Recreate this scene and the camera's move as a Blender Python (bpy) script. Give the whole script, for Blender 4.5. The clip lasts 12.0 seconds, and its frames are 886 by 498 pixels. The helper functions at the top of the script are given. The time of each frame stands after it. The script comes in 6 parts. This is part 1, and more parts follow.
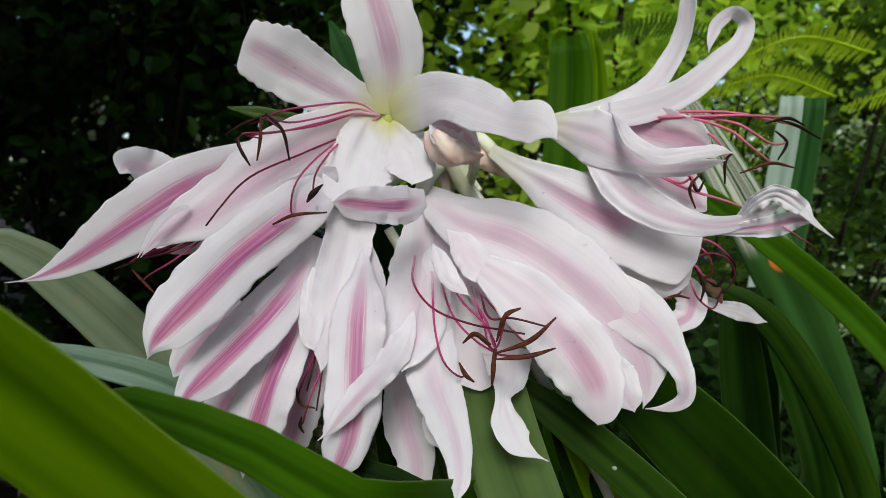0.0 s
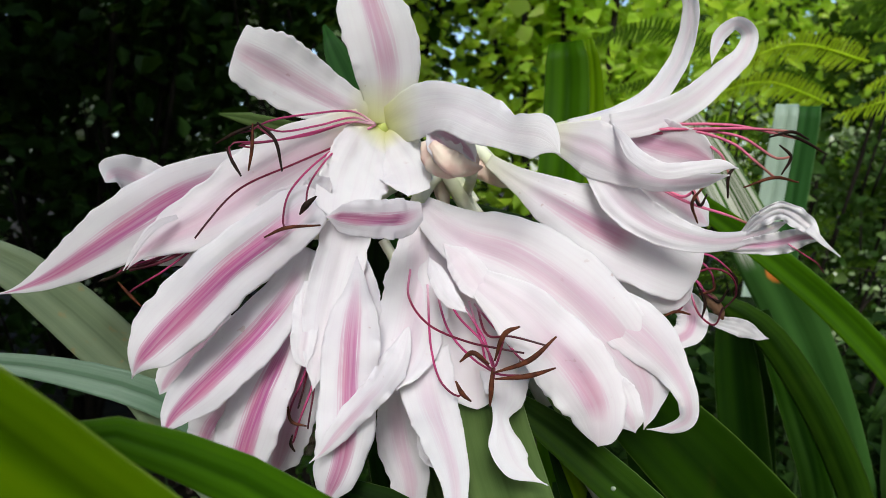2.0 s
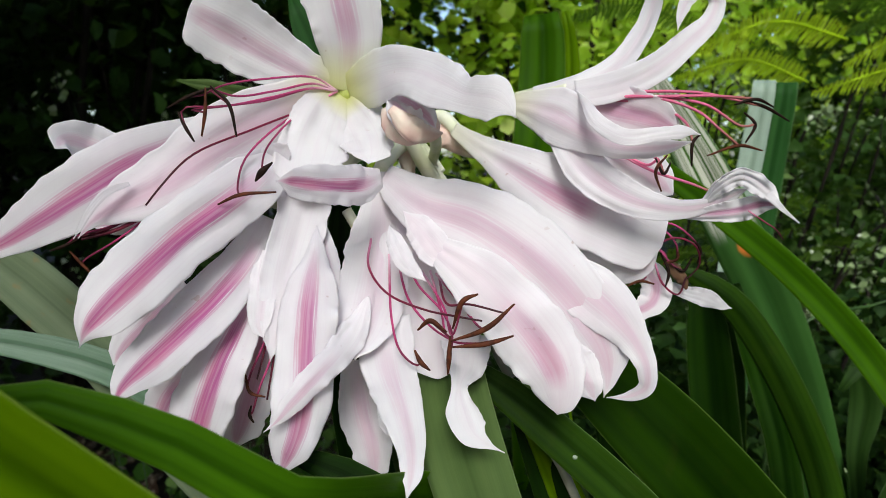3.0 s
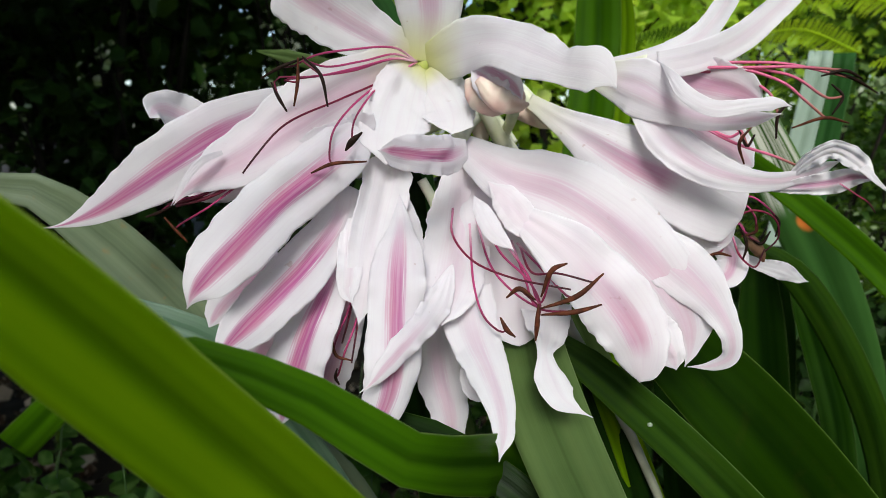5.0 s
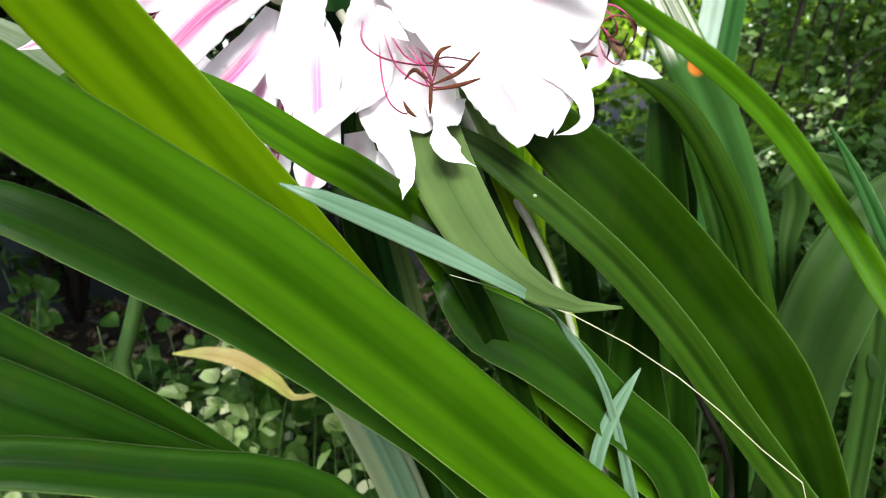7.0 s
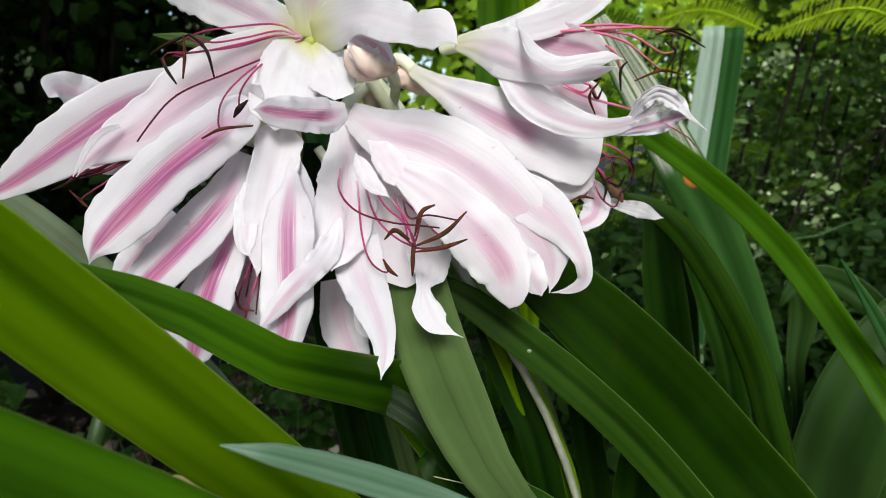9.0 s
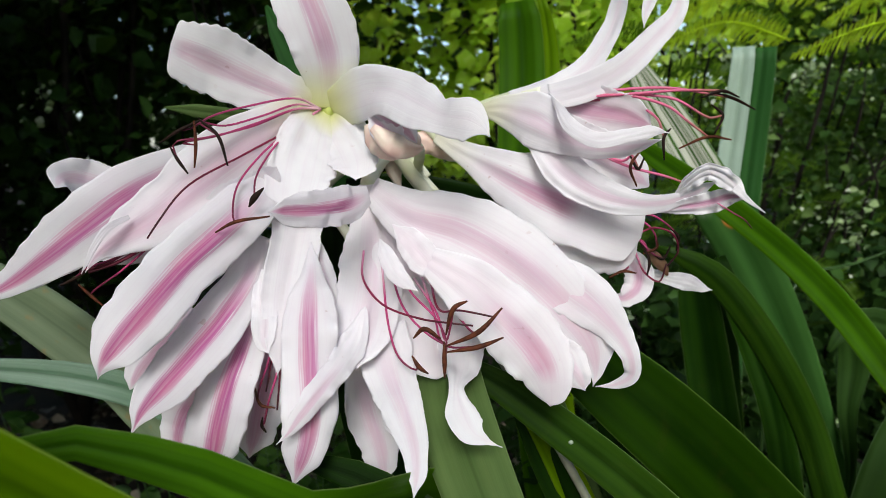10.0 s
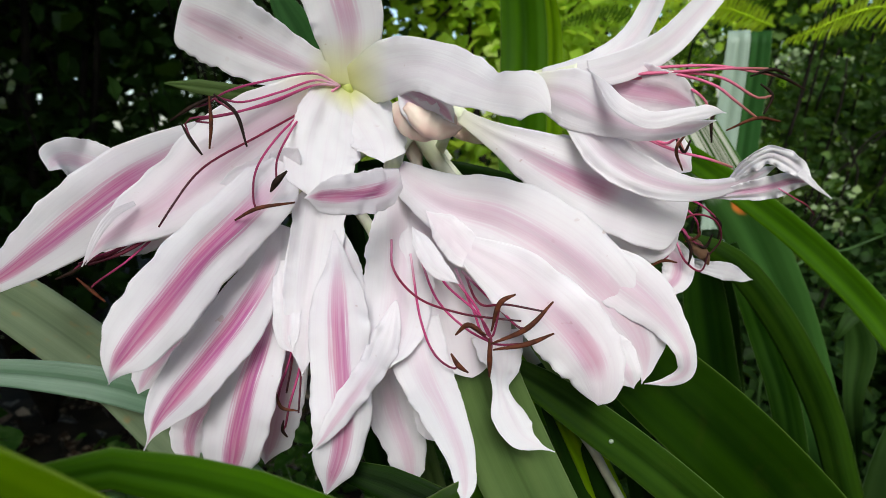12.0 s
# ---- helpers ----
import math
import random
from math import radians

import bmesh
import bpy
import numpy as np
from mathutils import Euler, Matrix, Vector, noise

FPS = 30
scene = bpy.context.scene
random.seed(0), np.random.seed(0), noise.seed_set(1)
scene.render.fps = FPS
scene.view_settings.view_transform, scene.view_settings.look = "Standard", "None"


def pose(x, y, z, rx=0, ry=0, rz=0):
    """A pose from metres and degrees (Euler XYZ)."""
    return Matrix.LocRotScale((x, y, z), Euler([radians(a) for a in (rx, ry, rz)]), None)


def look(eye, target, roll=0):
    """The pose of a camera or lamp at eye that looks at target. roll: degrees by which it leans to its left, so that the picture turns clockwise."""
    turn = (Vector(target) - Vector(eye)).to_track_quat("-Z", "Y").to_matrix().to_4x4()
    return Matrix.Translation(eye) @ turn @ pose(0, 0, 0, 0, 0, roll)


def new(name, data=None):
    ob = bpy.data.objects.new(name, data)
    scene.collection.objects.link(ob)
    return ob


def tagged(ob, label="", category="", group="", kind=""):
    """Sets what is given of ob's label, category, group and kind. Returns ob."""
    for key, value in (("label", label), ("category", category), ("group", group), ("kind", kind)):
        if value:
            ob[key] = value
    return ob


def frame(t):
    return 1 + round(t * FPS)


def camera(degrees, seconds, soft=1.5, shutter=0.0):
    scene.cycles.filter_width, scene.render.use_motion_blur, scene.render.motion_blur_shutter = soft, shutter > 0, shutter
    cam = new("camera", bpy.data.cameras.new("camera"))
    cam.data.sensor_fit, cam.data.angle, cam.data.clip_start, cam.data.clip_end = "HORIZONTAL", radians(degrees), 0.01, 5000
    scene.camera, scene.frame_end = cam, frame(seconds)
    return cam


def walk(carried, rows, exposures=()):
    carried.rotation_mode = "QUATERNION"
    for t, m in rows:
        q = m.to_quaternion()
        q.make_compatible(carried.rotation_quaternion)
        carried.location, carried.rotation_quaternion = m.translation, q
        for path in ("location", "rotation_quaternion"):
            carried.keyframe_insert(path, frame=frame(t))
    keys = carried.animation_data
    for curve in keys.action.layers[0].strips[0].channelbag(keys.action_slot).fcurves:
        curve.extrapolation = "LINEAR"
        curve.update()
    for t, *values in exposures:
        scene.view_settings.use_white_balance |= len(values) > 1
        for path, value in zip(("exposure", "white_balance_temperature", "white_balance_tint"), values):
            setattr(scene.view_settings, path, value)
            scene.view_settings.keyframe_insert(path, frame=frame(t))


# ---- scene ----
cam = camera(68.9, 12.0, soft=0.5)
PATH = [
    (0, (0.0022, 0.0028, 0.7097), (0.0104, 1.9922, 0.5046), -0.56),
    (0.5, (-0.0027, 0.0029, 0.7056), (0.0281, 1.9978, 0.567), 1.04),
    (1, (-0.0057, 0.002, 0.7045), (-0.007, 1.9939, 0.5251), 1.74),
    (1.5, (-0.0017, 0.0059, 0.7086), (0.0131, 1.9971, 0.5226), 1.24),
    (2, (0.0003, 0.0098, 0.7137), (0.0355, 1.9993, 0.5122), -0.06),
    (2.5, (0.0122, 0.0075, 0.715), (0.0761, 1.9925, 0.4792), -1.26),
    (3, (0.0095, 0.0126, 0.7089), (0.0878, 1.994, 0.4483), 0.05),
    (3.5, (0.0046, 0.0167, 0.7068), (0.1021, 1.9966, 0.4417), 0.45),
    (3.7, (0.0008, 0.0228, 0.7077), (0.1074, 2.0012, 0.4348), -0.45),
    (5.3, (-0.0138, 0.0022, 0.7084), (-0.0177, 1.9713, 0.358), 0.55),
    (5.5, (-0.0149, -0.0028, 0.7063), (-0.0131, 1.9684, 0.3681), 0.25),
    (6, (-0.0122, -0.0209, 0.6944), (-0.0271, 1.9569, 0.3977), -0.85),
    (6.1, (-0.0133, -0.0238, 0.6954), (0.0118, 1.9455, 0.3475), 0.35),
    (6.2, (-0.0123, -0.0279, 0.6924), (0.0235, 1.9333, 0.302), -0.04),
    (6.4, (-0.0143, -0.0368, 0.6804), (0.062, 1.9036, 0.2018), -0.02),
    (6.5, (-0.0132, -0.0439, 0.6694), (0.063, 1.8976, 0.195), -0.33),
    (7, (0.0067, -0.0564, 0.6599), (0.1159, 1.8668, 0.1221), -2.31),
    (7.2, (0.0196, -0.0578, 0.6612), (0.1812, 1.8718, 0.1607), -4.62),
    (8.8, (0.0137, -0.0326, 0.687), (0.1758, 1.9183, 0.2775), -3.53),
    (9, (0.0139, -0.0216, 0.694), (0.1549, 1.9418, 0.34), -2.44),
    (9.5, (0.0119, -0.0015, 0.714), (0.1024, 1.9713, 0.3977), -3.25),
    (10, (0.0129, 0.0025, 0.722), (0.0937, 1.9727, 0.3877), -4.05),
    (10.5, (0.0209, 0.0052, 0.7222), (0.1329, 1.9719, 0.3764), -5.44),
    (11, (0.0172, 0.0113, 0.7171), (0.1564, 1.9744, 0.3609), -4.14),
    (11.5, (0.0034, 0.0187, 0.7167), (0.1756, 1.9783, 0.3554), -3.54),
    (12, (-0.0096, 0.0221, 0.7214), (0.162, 1.9777, 0.3391), -3.74),
]
EXPOSURE = [(t, stops, 6350, 6) for t, stops in ((0, 0.36), (1, 0.52), (2.5, 0.62), (3.7, 0.58), (5.5, 0.68), (6, 0.8), (6.5, 1.22), (7.0, 1.9), (7.2, 1.82), (8.0, 1.3), (8.8, 0.92), (9, 0.77), (9.5, 0.65), (10.5, 0.65), (12, 0.62))]
walk(cam, [(t, look(eye, target, roll)) for t, eye, target, roll in PATH], EXPOSURE)
cam.data.dof.use_dof, cam.data.dof.focus_distance, cam.data.dof.aperture_fstop = True, 0.215, 20.0

# ---- light ----
world = bpy.data.worlds.new("world")
scene.world = world
world.use_nodes = True
wt = world.node_tree
sky = wt.nodes.new("ShaderNodeTexSky")
sky.sky_type, sky.sun_disc = "NISHITA", False
SUN_UP, SUN_ROUND = 38.0, 188.0
sky.sun_elevation, sky.sun_rotation = radians(SUN_UP), radians(SUN_ROUND)
sky.air_density, sky.dust_density, sky.ozone_density = 1.0, 2.0, 1.0
wt.links.new(sky.outputs[0], wt.nodes["Background"].inputs[0])
wt.nodes["Background"].inputs[1].default_value = 0.15
sun = new("sun", bpy.data.lights.new("sun", "SUN"))
sun.data.energy, sun.data.angle, sun.data.color = 3.4, radians(28), (1.0, 0.98, 0.96)
SUN_WAY = Vector((math.sin(radians(SUN_ROUND)) * math.cos(radians(SUN_UP)), math.cos(radians(SUN_ROUND)) * math.cos(radians(SUN_UP)), math.sin(radians(SUN_UP))))
sun.matrix_world = look(SUN_WAY * 10, (0, 0, 0))


# ---- materials ----
class Nodes:
    """A node material under construction."""

    def __init__(self, name):
        self.mat = bpy.data.materials.new(name)
        self.mat.use_nodes = True
        self.tree = self.mat.node_tree
        self.shader = self.tree.nodes["Principled BSDF"]
        self.out = self.tree.nodes["Material Output"]

    def add(self, kind, operation=None, use_clamp=False, data_type=None, attribute_name=None):
        node = self.tree.nodes.new(kind)
        if operation:
            node.operation = operation
        if use_clamp:
            node.use_clamp = True
        if data_type:
            node.data_type = data_type
        if attribute_name:
            node.attribute_name = attribute_name
        return node

    def link(self, a, b):
        self.tree.links.new(a, b)

    def put(self, value, socket):
        if hasattr(value, "is_output"):
            self.link(value, socket)
        else:
            socket.default_value = value

    def math(self, op, a, b=0.0, clamp=False):
        node = self.add("ShaderNodeMath", operation=op, use_clamp=clamp)
        self.put(a, node.inputs[0]), self.put(b, node.inputs[1])
        return node.outputs[0]

    def spread(self, value, low, high):
        """Value times (high - low) plus low."""
        return self.math("ADD", self.math("MULTIPLY", value, high - low), low)

    def mix(self, factor, a, b):
        node = self.add("ShaderNodeMix", data_type="RGBA")
        self.put(factor, node.inputs[0])
        self.put(a if hasattr(a, "is_output") else (*a, 1), node.inputs[6])
        self.put(b if hasattr(b, "is_output") else (*b, 1), node.inputs[7])
        return node.outputs[2]

    def noise(self, scale, vector=None, detail=3.0):
        node = self.add("ShaderNodeTexNoise")
        node.inputs["Scale"].default_value, node.inputs["Detail"].default_value = scale, detail
        if vector is not None:
            self.link(vector, node.inputs["Vector"])
        return node.outputs["Fac"]

    def ramp(self, value, low, high):
        node = self.add("ShaderNodeMapRange")
        node.interpolation_type = "SMOOTHSTEP"
        self.link(value, node.inputs[0])
        node.inputs[1].default_value, node.inputs[2].default_value = low, high
        return node.outputs[0]

    def stretched(self, x, y):
        uv = self.add("ShaderNodeUVMap")
        node = self.add("ShaderNodeVectorMath", operation="MULTIPLY")
        self.link(uv.outputs[0], node.inputs[0])
        node.inputs[1].default_value = (x, y, 1)
        return node.outputs[0]

    def across(self):
        """Distance from the midrib: 0 in the middle, 1 at the edge."""
        uv = self.add("ShaderNodeUVMap")
        split = self.add("ShaderNodeSeparateXYZ")
        self.link(uv.outputs[0], split.inputs[0])
        return self.math("ABSOLUTE", self.math("MULTIPLY_ADD", split.outputs[0], 2.0))

    def place(self):
        return self.add("ShaderNodeTexCoord").outputs["Object"]

    def bump(self, height, strength, distance):
        node = self.add("ShaderNodeBump")
        node.inputs["Strength"].default_value, node.inputs["Distance"].default_value = strength, distance
        self.link(height, node.inputs["Height"])
        self.link(node.outputs[0], self.shader.inputs["Normal"])
        return node.outputs[0]

    def finish(self, colour, rough, through_light=0.0, tint=None, specular=0.5):
        self.put(colour if hasattr(colour, "is_output") else (*colour, 1), self.shader.inputs["Base Color"])
        self.put(rough, self.shader.inputs["Roughness"])
        self.shader.inputs["Specular IOR Level"].default_value = specular
        if through_light:
            trans = self.add("ShaderNodeBsdfTranslucent")
            self.put(tint if tint is not None else colour, trans.inputs[0])
            blend = self.add("ShaderNodeMixShader")
            blend.inputs[0].default_value = through_light
            self.link(self.shader.outputs[0], blend.inputs[1])
            self.link(trans.outputs[0], blend.inputs[2])
            self.link(blend.outputs[0], self.out.inputs[0])
        return self.mat


def signed(n):
    uv = n.add("ShaderNodeUVMap")
    split = n.add("ShaderNodeSeparateXYZ")
    n.link(uv.outputs[0], split.inputs[0])
    return n.math("ABSOLUTE", n.math("SUBTRACT", n.math("MULTIPLY", split.outputs[0], 2.0), 1.0))


def petal_material():
    n = Nodes("petal")
    u = signed(n)
    attr = {k: n.add("ShaderNodeAttribute", attribute_name=k).outputs["Fac"] for k in ("stripe", "blush", "throat")}
    streak = n.noise(1.0, n.stretched(32, 3.2), 5)
    wobble = n.math("MULTIPLY", n.math("SUBTRACT", n.noise(1.0, n.stretched(2, 5)), 0.5), 0.18)
    band = n.ramp(n.math("ADD", n.math("ADD", u, wobble), n.math("MULTIPLY", n.math("SUBTRACT", streak, 0.5), 0.62)), 0.40, 0.15)
    band = n.math("MULTIPLY", n.math("MULTIPLY", band, attr["stripe"]), n.spread(n.ramp(streak, 0.30, 0.66), 0.66, 1.0), clamp=True)
    wash = n.math("MULTIPLY", n.ramp(u, 1.0, 0.0), attr["blush"], clamp=True)
    patch = n.noise(55.0, n.place())
    white = n.mix(n.ramp(patch, 0.35, 0.75), (0.91, 0.90, 0.915), (0.875, 0.855, 0.88))
    vein = n.ramp(n.noise(1.0, n.stretched(26, 0.7), 3), 0.45, 0.75)
    white = n.mix(n.math("MULTIPLY", vein, 0.16), white, (0.78, 0.64, 0.74))
    white = n.mix(n.math("MULTIPLY", n.ramp(n.noise(1.0, n.stretched(5, 2.2), 4), 0.42, 0.68), 0.22), white, (0.84, 0.77, 0.83))
    fleck = n.math("MULTIPLY", n.ramp(n.noise(260.0, n.place(), 2), 0.70, 0.76), n.ramp(n.noise(30.0, n.place(), 2), 0.52, 0.64))
    white = n.mix(n.math("MULTIPLY", fleck, 0.5), white, (0.55, 0.40, 0.36))
    colour = n.mix(wash, white, (0.84, 0.55, 0.68))
    colour = n.mix(band, colour, n.mix(n.ramp(n.noise(1.0, n.stretched(3, 3), 2), 0.35, 0.65), (0.60, 0.17, 0.41), (0.66, 0.22, 0.40)))
    colour = n.mix(attr["throat"], colour, (0.72, 0.74, 0.20))
    height = n.math("ADD", n.noise(1.0, n.stretched(26, 1.1), 3), n.math("MULTIPLY", n.noise(1.0, n.stretched(6, 5), 4), 1.6))
    n.bump(height, 0.22, 0.0007)
    return n.finish(colour, 0.55, 0.52, specular=0.12)


def leaf_material(name, base, deep, rib, rough=0.38, through_light=0.3, tint=(0.16, 0.32, 0.02), bleach=None, banding=0.55, specular=0.05):
    n = Nodes(name)
    u = signed(n)
    lines = n.noise(1.0, n.stretched(16, 0.35), 3)
    fine = n.noise(1.0, n.stretched(70, 1.2), 2)
    patch = n.noise(22.0, n.place(), 4)
    broad = n.ramp(n.noise(1.0, n.stretched(3.4, 0.12), 1), 0.36, 0.64)
    colour = n.mix(broad, base, deep)
    colour = n.mix(n.math("MULTIPLY", n.ramp(lines, 0.40, 0.64), 0.22), colour, deep)
    colour = n.mix(n.math("MULTIPLY", n.ramp(fine, 0.35, 0.65), 0.12), colour, [c * 1.6 for c in base])
    colour = n.mix(n.math("MULTIPLY", n.ramp(patch, 0.42, 0.75), 0.35), colour, [c * 1.45 + 0.004 for c in base])
    colour = n.mix(n.math("MULTIPLY", n.ramp(n.math("ADD", u, n.math("MULTIPLY", lines, 0.05)), 0.10, 0.02), 0.5), colour, [c * 0.6 for c in deep])
    colour = n.mix(n.math("MULTIPLY", n.ramp(u, 0.970, 0.995), 0.38), colour, rib)
    age = n.add("ShaderNodeAttribute", attribute_name="age").outputs["Fac"]
    blot = n.ramp(n.noise(130.0, n.place(), 3), 0.60, 0.70)
    colour = n.mix(n.math("MULTIPLY", blot, age, clamp=True), colour, (0.33, 0.20, 0.07))
    if bleach:
        split = n.add("ShaderNodeSeparateXYZ")
        n.link(n.add("ShaderNodeUVMap").outputs[0], split.inputs[0])
        strip = n.math("MULTIPLY", n.ramp(split.outputs[1], 0.158, 0.135), n.ramp(split.outputs[0], 1.0, 0.8))
        colour = n.mix(n.math("MULTIPLY", strip, n.ramp(lines, 0.42, 0.54)), colour, bleach)
        du = n.math("MULTIPLY", n.math("SUBTRACT", split.outputs[0], 0.42), 5.5)
        dv = n.math("MULTIPLY", n.math("SUBTRACT", split.outputs[1], 0.165), 100.0)
        away = n.math("ADD", n.math("MULTIPLY", du, du), n.math("MULTIPLY", dv, dv))
        away = n.math("ADD", away, n.math("MULTIPLY", n.math("SUBTRACT", n.noise(1.0, n.stretched(6, 60), 2), 0.5), 1.2))
        colour = n.mix(n.ramp(away, 1.2, 0.3), colour, (0.55, 0.17, 0.03))
    n.bump(n.math("ADD", lines, n.math("MULTIPLY", fine, 0.25)), 0.22, 0.001)
    rough_map = n.add("ShaderNodeMapRange")
    n.link(patch, rough_map.inputs[0])
    rough_map.inputs[3].default_value, rough_map.inputs[4].default_value = rough - 0.08, rough + 0.14
    return n.finish(colour, rough_map.outputs[0], through_light, n.mix(n.math("MULTIPLY", broad, banding), tint, [c * 0.35 for c in tint]), specular=specular)


def plain_material(name, a, b, rough, scale, through_light=0.0, specular=0.4):
    n = Nodes(name)
    grain = n.noise(scale, n.place(), 4)
    colour = n.mix(n.ramp(grain, 0.3, 0.7), a, b)
    n.bump(grain, 0.4, 0.0008)
    return n.finish(colour, rough, through_light, specular=specular)


def foliage_material(name, a, b, c, rough=0.5, through_light=0.3, tint=(0.13, 0.24, 0.02)):
    n = Nodes(name)
    pick = n.add("ShaderNodeNewGeometry").outputs["Random Per Island"]
    colour = n.mix(n.ramp(pick, 0.0, 0.75), a, b)
    colour = n.mix(n.ramp(pick, 0.8, 1.0), colour, c)
    vein = n.noise(90.0, n.place(), 3)
    colour = n.mix(n.math("MULTIPLY", n.ramp(vein, 0.45, 0.7), 0.35), colour, c)
    n.bump(vein, 0.3, 0.002)
    return n.finish(colour, rough, through_light, (*tint, 1), specular=0.07)


M_petal = petal_material()
# One clump's green in lit and shaded copies; the light is in the colour.
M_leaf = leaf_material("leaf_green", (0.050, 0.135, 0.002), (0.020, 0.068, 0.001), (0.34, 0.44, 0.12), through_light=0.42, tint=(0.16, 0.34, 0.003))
M_leaf_deep = leaf_material("leaf_deep_shade_green", (0.006, 0.021, 0.001), (0.003, 0.010, 0.001), (0.10, 0.18, 0.03), through_light=0.15, tint=(0.04, 0.12, 0.002), specular=0.07)
M_leaf_lit = leaf_material("leaf_lit_green", (0.145, 0.26, 0.002), (0.068, 0.16, 0.001), (0.46, 0.56, 0.12), through_light=0.55, tint=(0.38, 0.56, 0.002))
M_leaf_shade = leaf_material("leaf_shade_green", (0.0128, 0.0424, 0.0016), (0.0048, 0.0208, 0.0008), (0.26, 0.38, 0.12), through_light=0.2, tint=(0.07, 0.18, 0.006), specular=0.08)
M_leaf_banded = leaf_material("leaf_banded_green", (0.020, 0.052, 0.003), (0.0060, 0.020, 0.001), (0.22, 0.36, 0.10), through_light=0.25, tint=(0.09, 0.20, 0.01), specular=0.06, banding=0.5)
# Sky sheen on a leaf half, put in as a pale base colour.
M_leaf_sheen = leaf_material("leaf_sheen_green", (0.28, 0.37, 0.30), (0.24, 0.33, 0.25), (0.5, 0.56, 0.46), through_light=0.25, tint=(0.2, 0.32, 0.16), specular=0.3)
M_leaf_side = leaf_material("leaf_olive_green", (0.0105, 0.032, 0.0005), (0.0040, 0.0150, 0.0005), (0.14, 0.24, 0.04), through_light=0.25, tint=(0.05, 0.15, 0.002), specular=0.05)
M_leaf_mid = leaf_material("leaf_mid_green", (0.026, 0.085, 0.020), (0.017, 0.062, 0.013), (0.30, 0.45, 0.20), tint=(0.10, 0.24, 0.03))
M_leaf_dull = leaf_material("leaf_dull_green", (0.025, 0.0575, 0.011), (0.014, 0.0375, 0.006), (0.16, 0.25, 0.10))
M_leaf_blue = leaf_material("leaf_grey_green", (0.13, 0.22, 0.14), (0.075, 0.155, 0.085), (0.34, 0.44, 0.32), tint=(0.12, 0.24, 0.08), specular=0.4)
M_leaf_sage = leaf_material("leaf_sage_green", (0.19, 0.245, 0.145), (0.13, 0.18, 0.095), (0.30, 0.36, 0.22), tint=(0.22, 0.30, 0.12), specular=0.2)
M_leaf_pale = leaf_material("leaf_pale_green", (0.088, 0.138, 0.042), (0.056, 0.098, 0.026), (0.24, 0.32, 0.12), tint=(0.15, 0.25, 0.04))
M_leaf_variegated = leaf_material("leaf_bleached_green", (0.0385, 0.105, 0.021), (0.0245, 0.077, 0.014), (0.16, 0.26, 0.08), bleach=(0.62, 0.64, 0.52))
M_tube = plain_material("pale_green_tube", (0.84, 0.84, 0.70), (0.64, 0.68, 0.42), 0.45, 60.0, 0.2)
M_throat = plain_material("yellow_green_throat", (0.70, 0.74, 0.24), (0.58, 0.66, 0.16), 0.5, 80.0, 0.4)
M_scape = plain_material("whitish_stalk", (0.36, 0.36, 0.28), (0.20, 0.22, 0.15), 0.5, 70.0)
def filament_material(name, pale, mid, dark, turn=0.55):
    """Pale at the throat, deep in the middle, darkest towards the anther."""
    n = Nodes(name)
    run = n.add("ShaderNodeAttribute", attribute_name="run").outputs["Fac"]
    grain = n.noise(400.0, n.place(), 3)
    colour = n.mix(n.ramp(n.math("ADD", run, n.math("MULTIPLY", grain, 0.1)), 0.08, 0.34), pale, mid)
    colour = n.mix(n.ramp(run, turn, 0.95), colour, dark)
    n.bump(grain, 0.3, 0.0004)
    return n.finish(colour, 0.45, 0.15, specular=0.3)


M_filament = filament_material("magenta_filament", (0.80, 0.50, 0.62), (0.46, 0.05, 0.17), (0.14, 0.014, 0.04))
M_filament_pale = filament_material("rose_pink_filament", (0.80, 0.45, 0.55), (0.62, 0.13, 0.25), (0.34, 0.12, 0.10), 0.7)
M_filament_dark = filament_material("wine_red_filament", (0.62, 0.22, 0.36), (0.22, 0.014, 0.05), (0.05, 0.008, 0.014), 0.4)
M_anther = plain_material("dark_brown_anther", (0.020, 0.009, 0.006), (0.009, 0.005, 0.003), 0.6, 500.0, specular=0.1)
M_anther_red = plain_material("rusty_brown_anther", (0.095, 0.028, 0.012), (0.040, 0.013, 0.007), 0.6, 500.0, specular=0.1)
M_bract = plain_material("papery_bract", (0.80, 0.58, 0.50), (0.84, 0.76, 0.64), 0.6, 120.0, 0.2)
M_bract_rust = plain_material("withered_bract", (0.11, 0.035, 0.018), (0.20, 0.12, 0.065), 0.65, 90.0, 0.15)
M_soil = plain_material("soil", (0.010, 0.008, 0.006), (0.024, 0.019, 0.013), 0.9, 14.0, specular=0.1)
M_bark = plain_material("bark", (0.007, 0.006, 0.004), (0.016, 0.013, 0.010), 0.85, 30.0, specular=0.15)
M_stem = plain_material("green_stem", (0.03, 0.072, 0.012), (0.018, 0.045, 0.008), 0.5, 40.0)
M_dry = plain_material("dry_straw", (0.40, 0.40, 0.26), (0.26, 0.27, 0.15), 0.7, 60.0, 0.15)
M_dew = plain_material("dew", (0.42, 0.5, 0.38), (0.3, 0.38, 0.26), 0.08, 200.0, 0.4)
M_yellow = plain_material("yellowed_leaf", (0.36, 0.40, 0.09), (0.32, 0.24, 0.07), 0.5, 40.0, 0.25)
# Near-black leaf colour; the deep shade of the thicket is painted in.
M_hedge = foliage_material("shade_dark_leaf", (0.0056, 0.016, 0.0032), (0.0104, 0.0272, 0.0048), (0.035, 0.08, 0.016), through_light=0.15)
